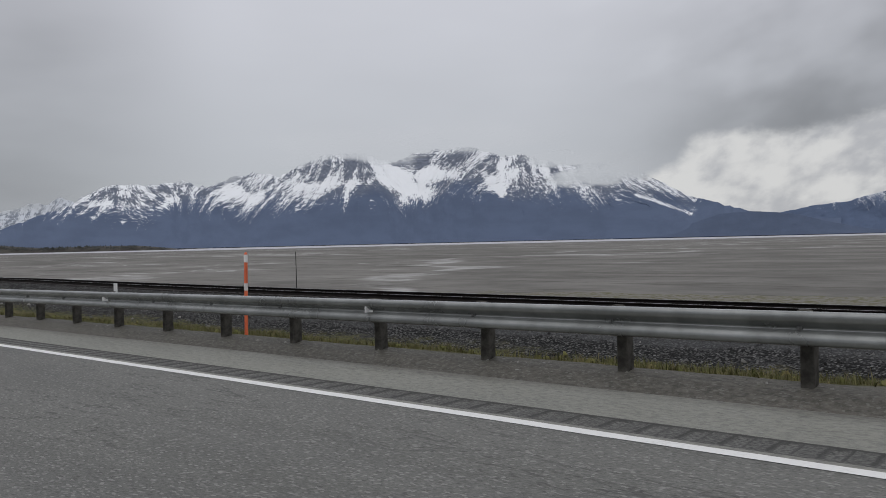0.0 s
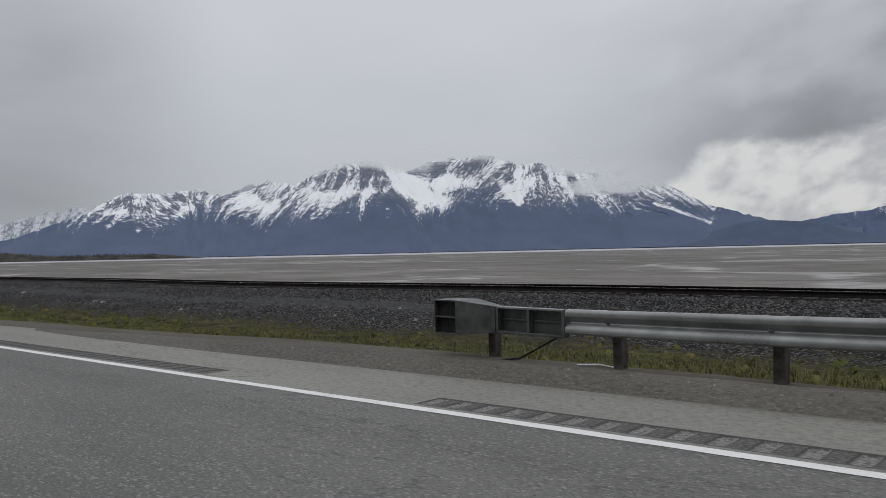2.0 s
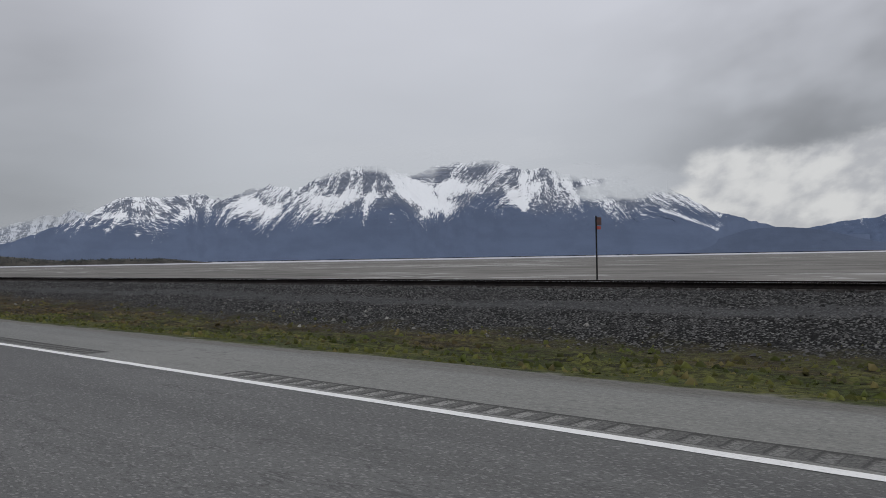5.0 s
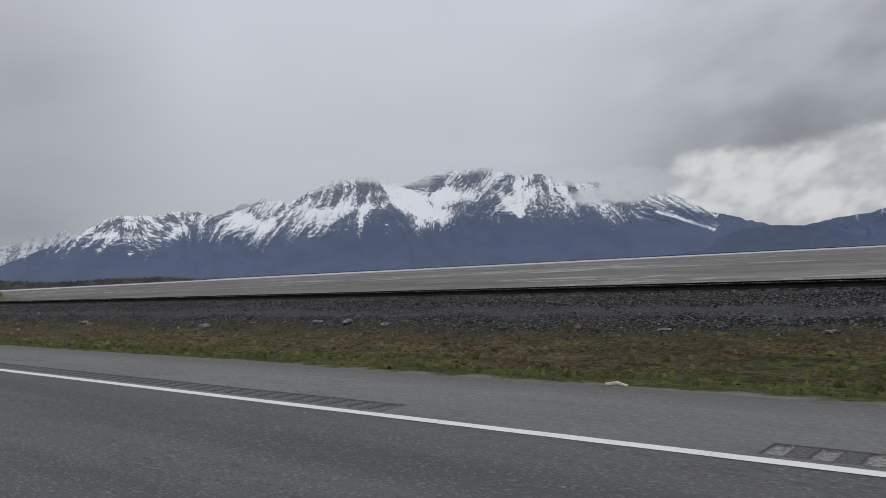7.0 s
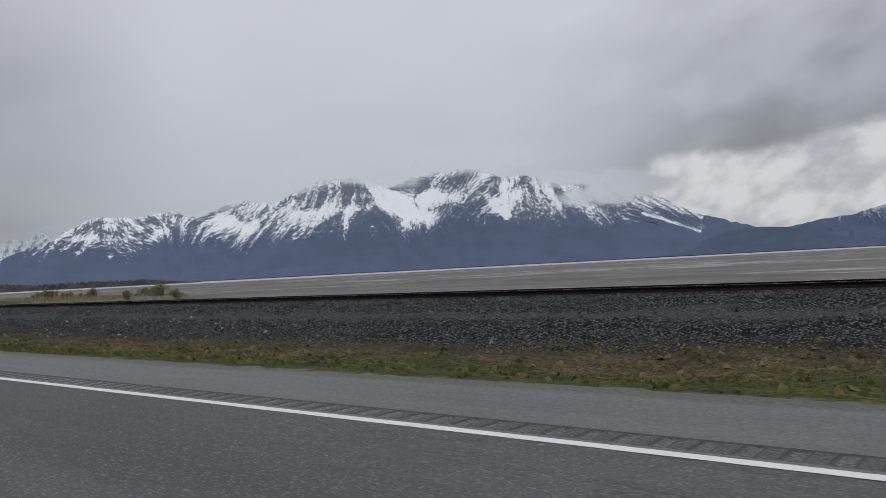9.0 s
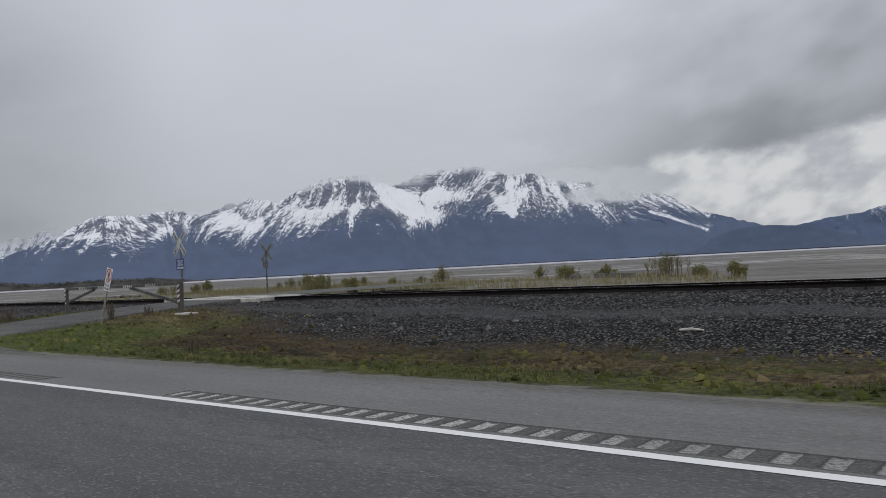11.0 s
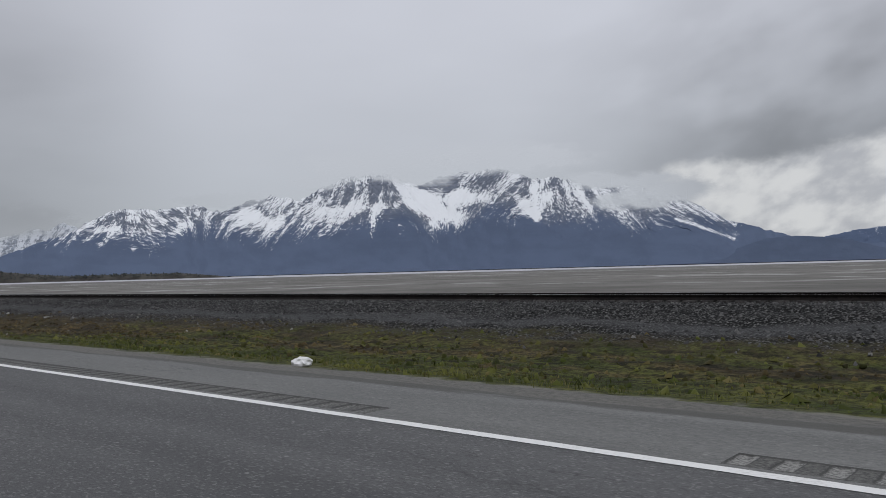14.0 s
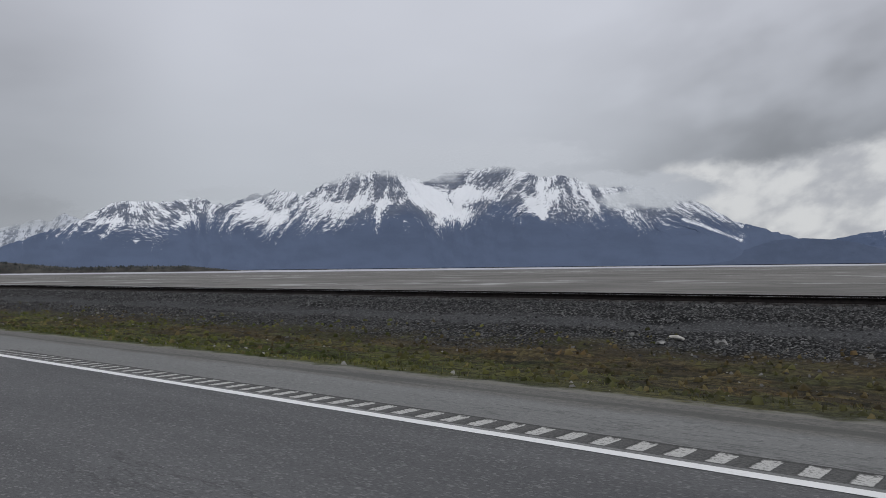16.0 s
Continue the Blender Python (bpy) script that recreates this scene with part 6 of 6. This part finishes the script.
def stones(name, count, d_lo, d_hi, r_lo, r_hi, dens, mat, seed, label):
    rng = np.random.default_rng(seed)
    s, d = rng.uniform(-5, 545, count), rng.uniform(d_lo, d_hi, count)
    keep = (rng.uniform(0, 1, count) < dens(s, d)) & ~on_access(s, d)
    s, d = s[keep], d[keep]
    n = len(s)
    r = r_lo + (r_hi - r_lo) * rng.uniform(0, 1, n) ** 2.5
    octa = np.array([(1, 0, -0.4), (-0.5, 0.87, -0.4), (-0.5, -0.87, -0.4), (0.35, 0.2, 0.7), (-0.3, 0.1, 0.8), (0.05, -0.4, 0.75)], float)
    tri = np.array([(0, 1, 3), (1, 4, 3), (1, 2, 4), (2, 5, 4), (2, 0, 5), (0, 3, 5), (3, 4, 5)])
    v = octa[None] * rng.uniform(0.6, 1.25, (n, 6, 1)) + rng.normal(0, 0.20, (n, 6, 3))
    a = rng.uniform(0, 6.283, n)
    c, sn = np.cos(a)[:, None], np.sin(a)[:, None]
    v = np.stack([v[..., 0] * c - v[..., 1] * sn, v[..., 0] * sn + v[..., 1] * c, v[..., 2] * 0.75], -1) * r[:, None, None]
    v = v + P(s, d, verge_z(s, d) + r * 0.25)[:, None]
    f = (tri[None] + np.arange(n)[:, None, None] * 6).reshape(-1, 3)
    uv = np.repeat(np.stack([s, d], -1)[:, None], 6, 1)
    ob = new(name, raw_mesh(name, v, f, mat, uv))
    return tagged(ob, label, "grass" if mat is CLUMPS else "gravel", kind="stuff")


def bank(s, d):
    near = np.clip((d - 7.6 - 0.8 * (bump01(s, 175, 200, 255, 285) + 2.1 * bump01(s, 376, 404, 900, 950) - 1.5 * bump01(s, 455, 470, 900, 950)) - 1.3 * bump01(s, -300, -200, 70, 84) - 4.0 * bump01(s, 345, 356, 365, 377) - 2.4 * (fbm(s / 3.0, d / 2.0, 3, 6.0) - 0.5)) / 3.0, 0, 1) ** 1.4
    lane_ = np.where((d > 11.9 + 0.4 * vnoise(s / 2.0, s * 0)) & (d < 12.95), 0.25, 1.0)
    return near * lane_


stones("moss_clumps", 88000, 3.0, 12.5, 0.02, 0.105, turf, CLUMPS, 25, "low mossy plant clumps mottling the grass verge")
stones("ballast", 165000, 5.2, 15.9, 0.020, 0.070, bank, STONES, 21, "dark broken ballast stones on the railway bank")
PALE_STONES = leafy("pale_rubble", [(0.10, 0.098, 0.092), (0.15, 0.147, 0.14), (0.22, 0.215, 0.20), (0.12, 0.114, 0.104)], 0.9)
stones("pale_rubble", 6000, 8.0, 12.2, 0.025, 0.10, lambda s, d: np.clip(2.6 * (fbm(s / 6.0, d / 2.5, 3, 14.0) - 0.44), 0, 1) * bank(s, d + 0.8), PALE_STONES, 23, "pale broken stones scattered on the foot of the bank")
CRUMBS = leafy("shoulder_crumbs", [(0.10, 0.098, 0.086), (0.17, 0.166, 0.148), (0.25, 0.245, 0.225)], 0.9)
stones("verge_rubble", 9000, 3.2, 9.0, 0.012, 0.06, lambda s, d: bump01(s, 440, 450, 600, 610) * np.clip(2.4 * (fbm(s / 3.0, d / 1.5, 3, 19.0) - 0.38), 0, 1), PALE_STONES, 29, "small grey stones strewn over the brown verge")
stones("shoulder_gravel", 90000, 2.1, 3.2, 0.008, 0.035, lambda s, d: np.exp(-((d - np.interp(s, RAG_S, RAG_D) - 0.03) / 0.06) ** 2) * (0.2 + vnoise(s / 1.5, d * 0)), CRUMBS, 27, "pale crumbs of gravel along the shoulder's edge")
stones("track_ballast", 22000, 15.2, 19.6, 0.03, 0.07, lambda s, d: 0 * s + 1.0, STONES, 22, "dark ballast stones packed round the ties")


def shrub(s, d, h, w, seed, leafy_part, label):
    """Willow shrub: a fan of forking stems with small leaves and gaps."""
    rng = np.random.default_rng(seed)
    ob = thing("willow_shrub", at(s, d, float(verge_z(s, d)) - 0.05), label, "shrub", "shrubs along the shore")
    bm = bmesh.new()
    tips = []
    for _ in range(int(14 + 16 * w)):
        a, r = rng.uniform(0, 6.283), rng.uniform(0, 0.45) * w
        x, y = r * math.cos(a), r * math.sin(a) * 0.7
        hh = h * rng.uniform(0.55, 1.05) * (1 - 0.35 * (r / (0.45 * w)) ** 2)
        ox, oy = rng.normal(0, 0.12) * h, rng.normal(0, 0.12) * h
        p0, p1, p2 = (x, y, 0), (x + ox * 0.4, y + oy * 0.4, hh * 0.5), (x + ox, y + oy, hh)
        rod(p0, p1, 0.012, 4, 0.009, bm=bm)
        rod(p1, p2, 0.009, 4, 0.004, bm=bm)
        tips.append((p1, p2))
        for _ in range(3):
            f = rng.uniform(0.1, 0.9)
            q = tuple(p1[i] + (p2[i] - p1[i]) * f for i in range(3))
            e = (q[0] + rng.normal(0, 0.10) * h, q[1] + rng.normal(0, 0.10) * h, q[2] + rng.uniform(0.05, 0.22) * h)
            rod(q, e, 0.005, 3, 0.003, bm=bm)
            tips.append((q, e))
    tagged(part("branchwork", bm, TWIGS, ob), kind="stuff")
    if leafy_part > 0:
        n = int(len(tips) * 34 * leafy_part)
        A, B = np.array([t_[0] for t_ in tips]), np.array([t_[1] for t_ in tips])
        k = rng.integers(0, len(tips), n)
        f = rng.uniform(-0.4, 1.05, n)[:, None]
        c = A[k] + (B[k] - A[k]) * f + rng.normal(0, 0.05, (n, 3))
        u1 = rng.normal(0, 1, (n, 3))
        u1 /= np.linalg.norm(u1, axis=1)[:, None]
        u2 = np.cross(u1, rng.normal(0, 1, (n, 3)))
        u2 /= np.linalg.norm(u2, axis=1)[:, None]
        L, Wd = rng.uniform(0.018, 0.040, (n, 1)), rng.uniform(0.008, 0.018, (n, 1))
        v = np.stack([c - u1 * L, c + u2 * Wd, c + u1 * L, c - u2 * Wd], 1)
        fa = np.arange(n * 4).reshape(n, 4)
        lf = new("foliage", raw_mesh("foliage", v, fa, LEAVES))
        lf.parent = ob
        tagged(lf, kind="stuff")
    return ob


SHRUBS = [(341.5, 32.6, 0.9, 1.0, 0.9), (348.3, 40.0, 1.55, 3.4, 0.45), (346.6, 40.8, 1.1, 1.8, 0.9), (353.6, 42.2, 0.9, 1.7, 0.8), (357.0, 42.9, 1.05, 1.9, 0.6), (359.3, 46.0, 1.2, 0.9, 0.8), (361.2, 45.6, 1.1, 0.8, 0.7),
          (364.6, 26.6, 1.3, 2.4, 0.4), (366.4, 27.2, 0.9, 1.6, 0.25), (363.0, 27.6, 1.0, 1.2, 0.6), (368.4, 42.6, 1.5, 2.3, 0.6), (371.5, 43.5, 0.8, 1.8, 0.3), (375.2, 44.2, 0.7, 1.6, 0.3), (379.6, 45.0, 1.0, 0.8, 0.8), (381.0, 45.0, 0.9, 0.7, 0.7),
          (382.2, 45.0, 0.8, 0.7, 0.6), (385.4, 45.0, 1.35, 2.4, 0.9), (387.4, 45.0, 1.45, 2.4, 0.9), (389.9, 44.9, 1.2, 1.7, 0.35), (392.0, 45.0, 0.7, 1.0, 0.3), (396.8, 45.0, 1.1, 1.3, 0.35), (395.9, 39.4, 1.35, 1.6, 1.0), (397.3, 39.0, 1.05, 1.6, 0.9),
          (399.0, 37.6, 1.2, 1.8, 0.25), (400.4, 37.1, 1.25, 1.5, 0.45)]
for i, (s, d, h, w, lp) in enumerate(SHRUBS):
    shrub(s, d, h, w, 100 + i, lp, "yellow-green budding willow shrub behind the railway" if lp > 0.55 else "nearly bare brown willow shrub behind the railway")
for i, (s, d, h) in enumerate([(357.0, 9.3, 0.75), (356.6, 10.6, 0.45), (364.2, 8.6, 0.75), (380.0, 7.6, 0.6), (369.0, 6.8, 0.5), (372.0, 7.4, 0.4), (366.5, 9.2, 0.55), (257.5, 7.0, 0.34), (255.2, 6.6, 0.30), (252.0, 7.4, 0.36), (248.3, 6.2, 0.28), (262.0, 6.8, 0.3), (345.2, 5.2, 0.42), (376.4, 8.9, 0.5)]):
    ob = shrub(s, d, h, 0.5, 300 + i, 0.0, "bare brown dead stalks standing in the verge")
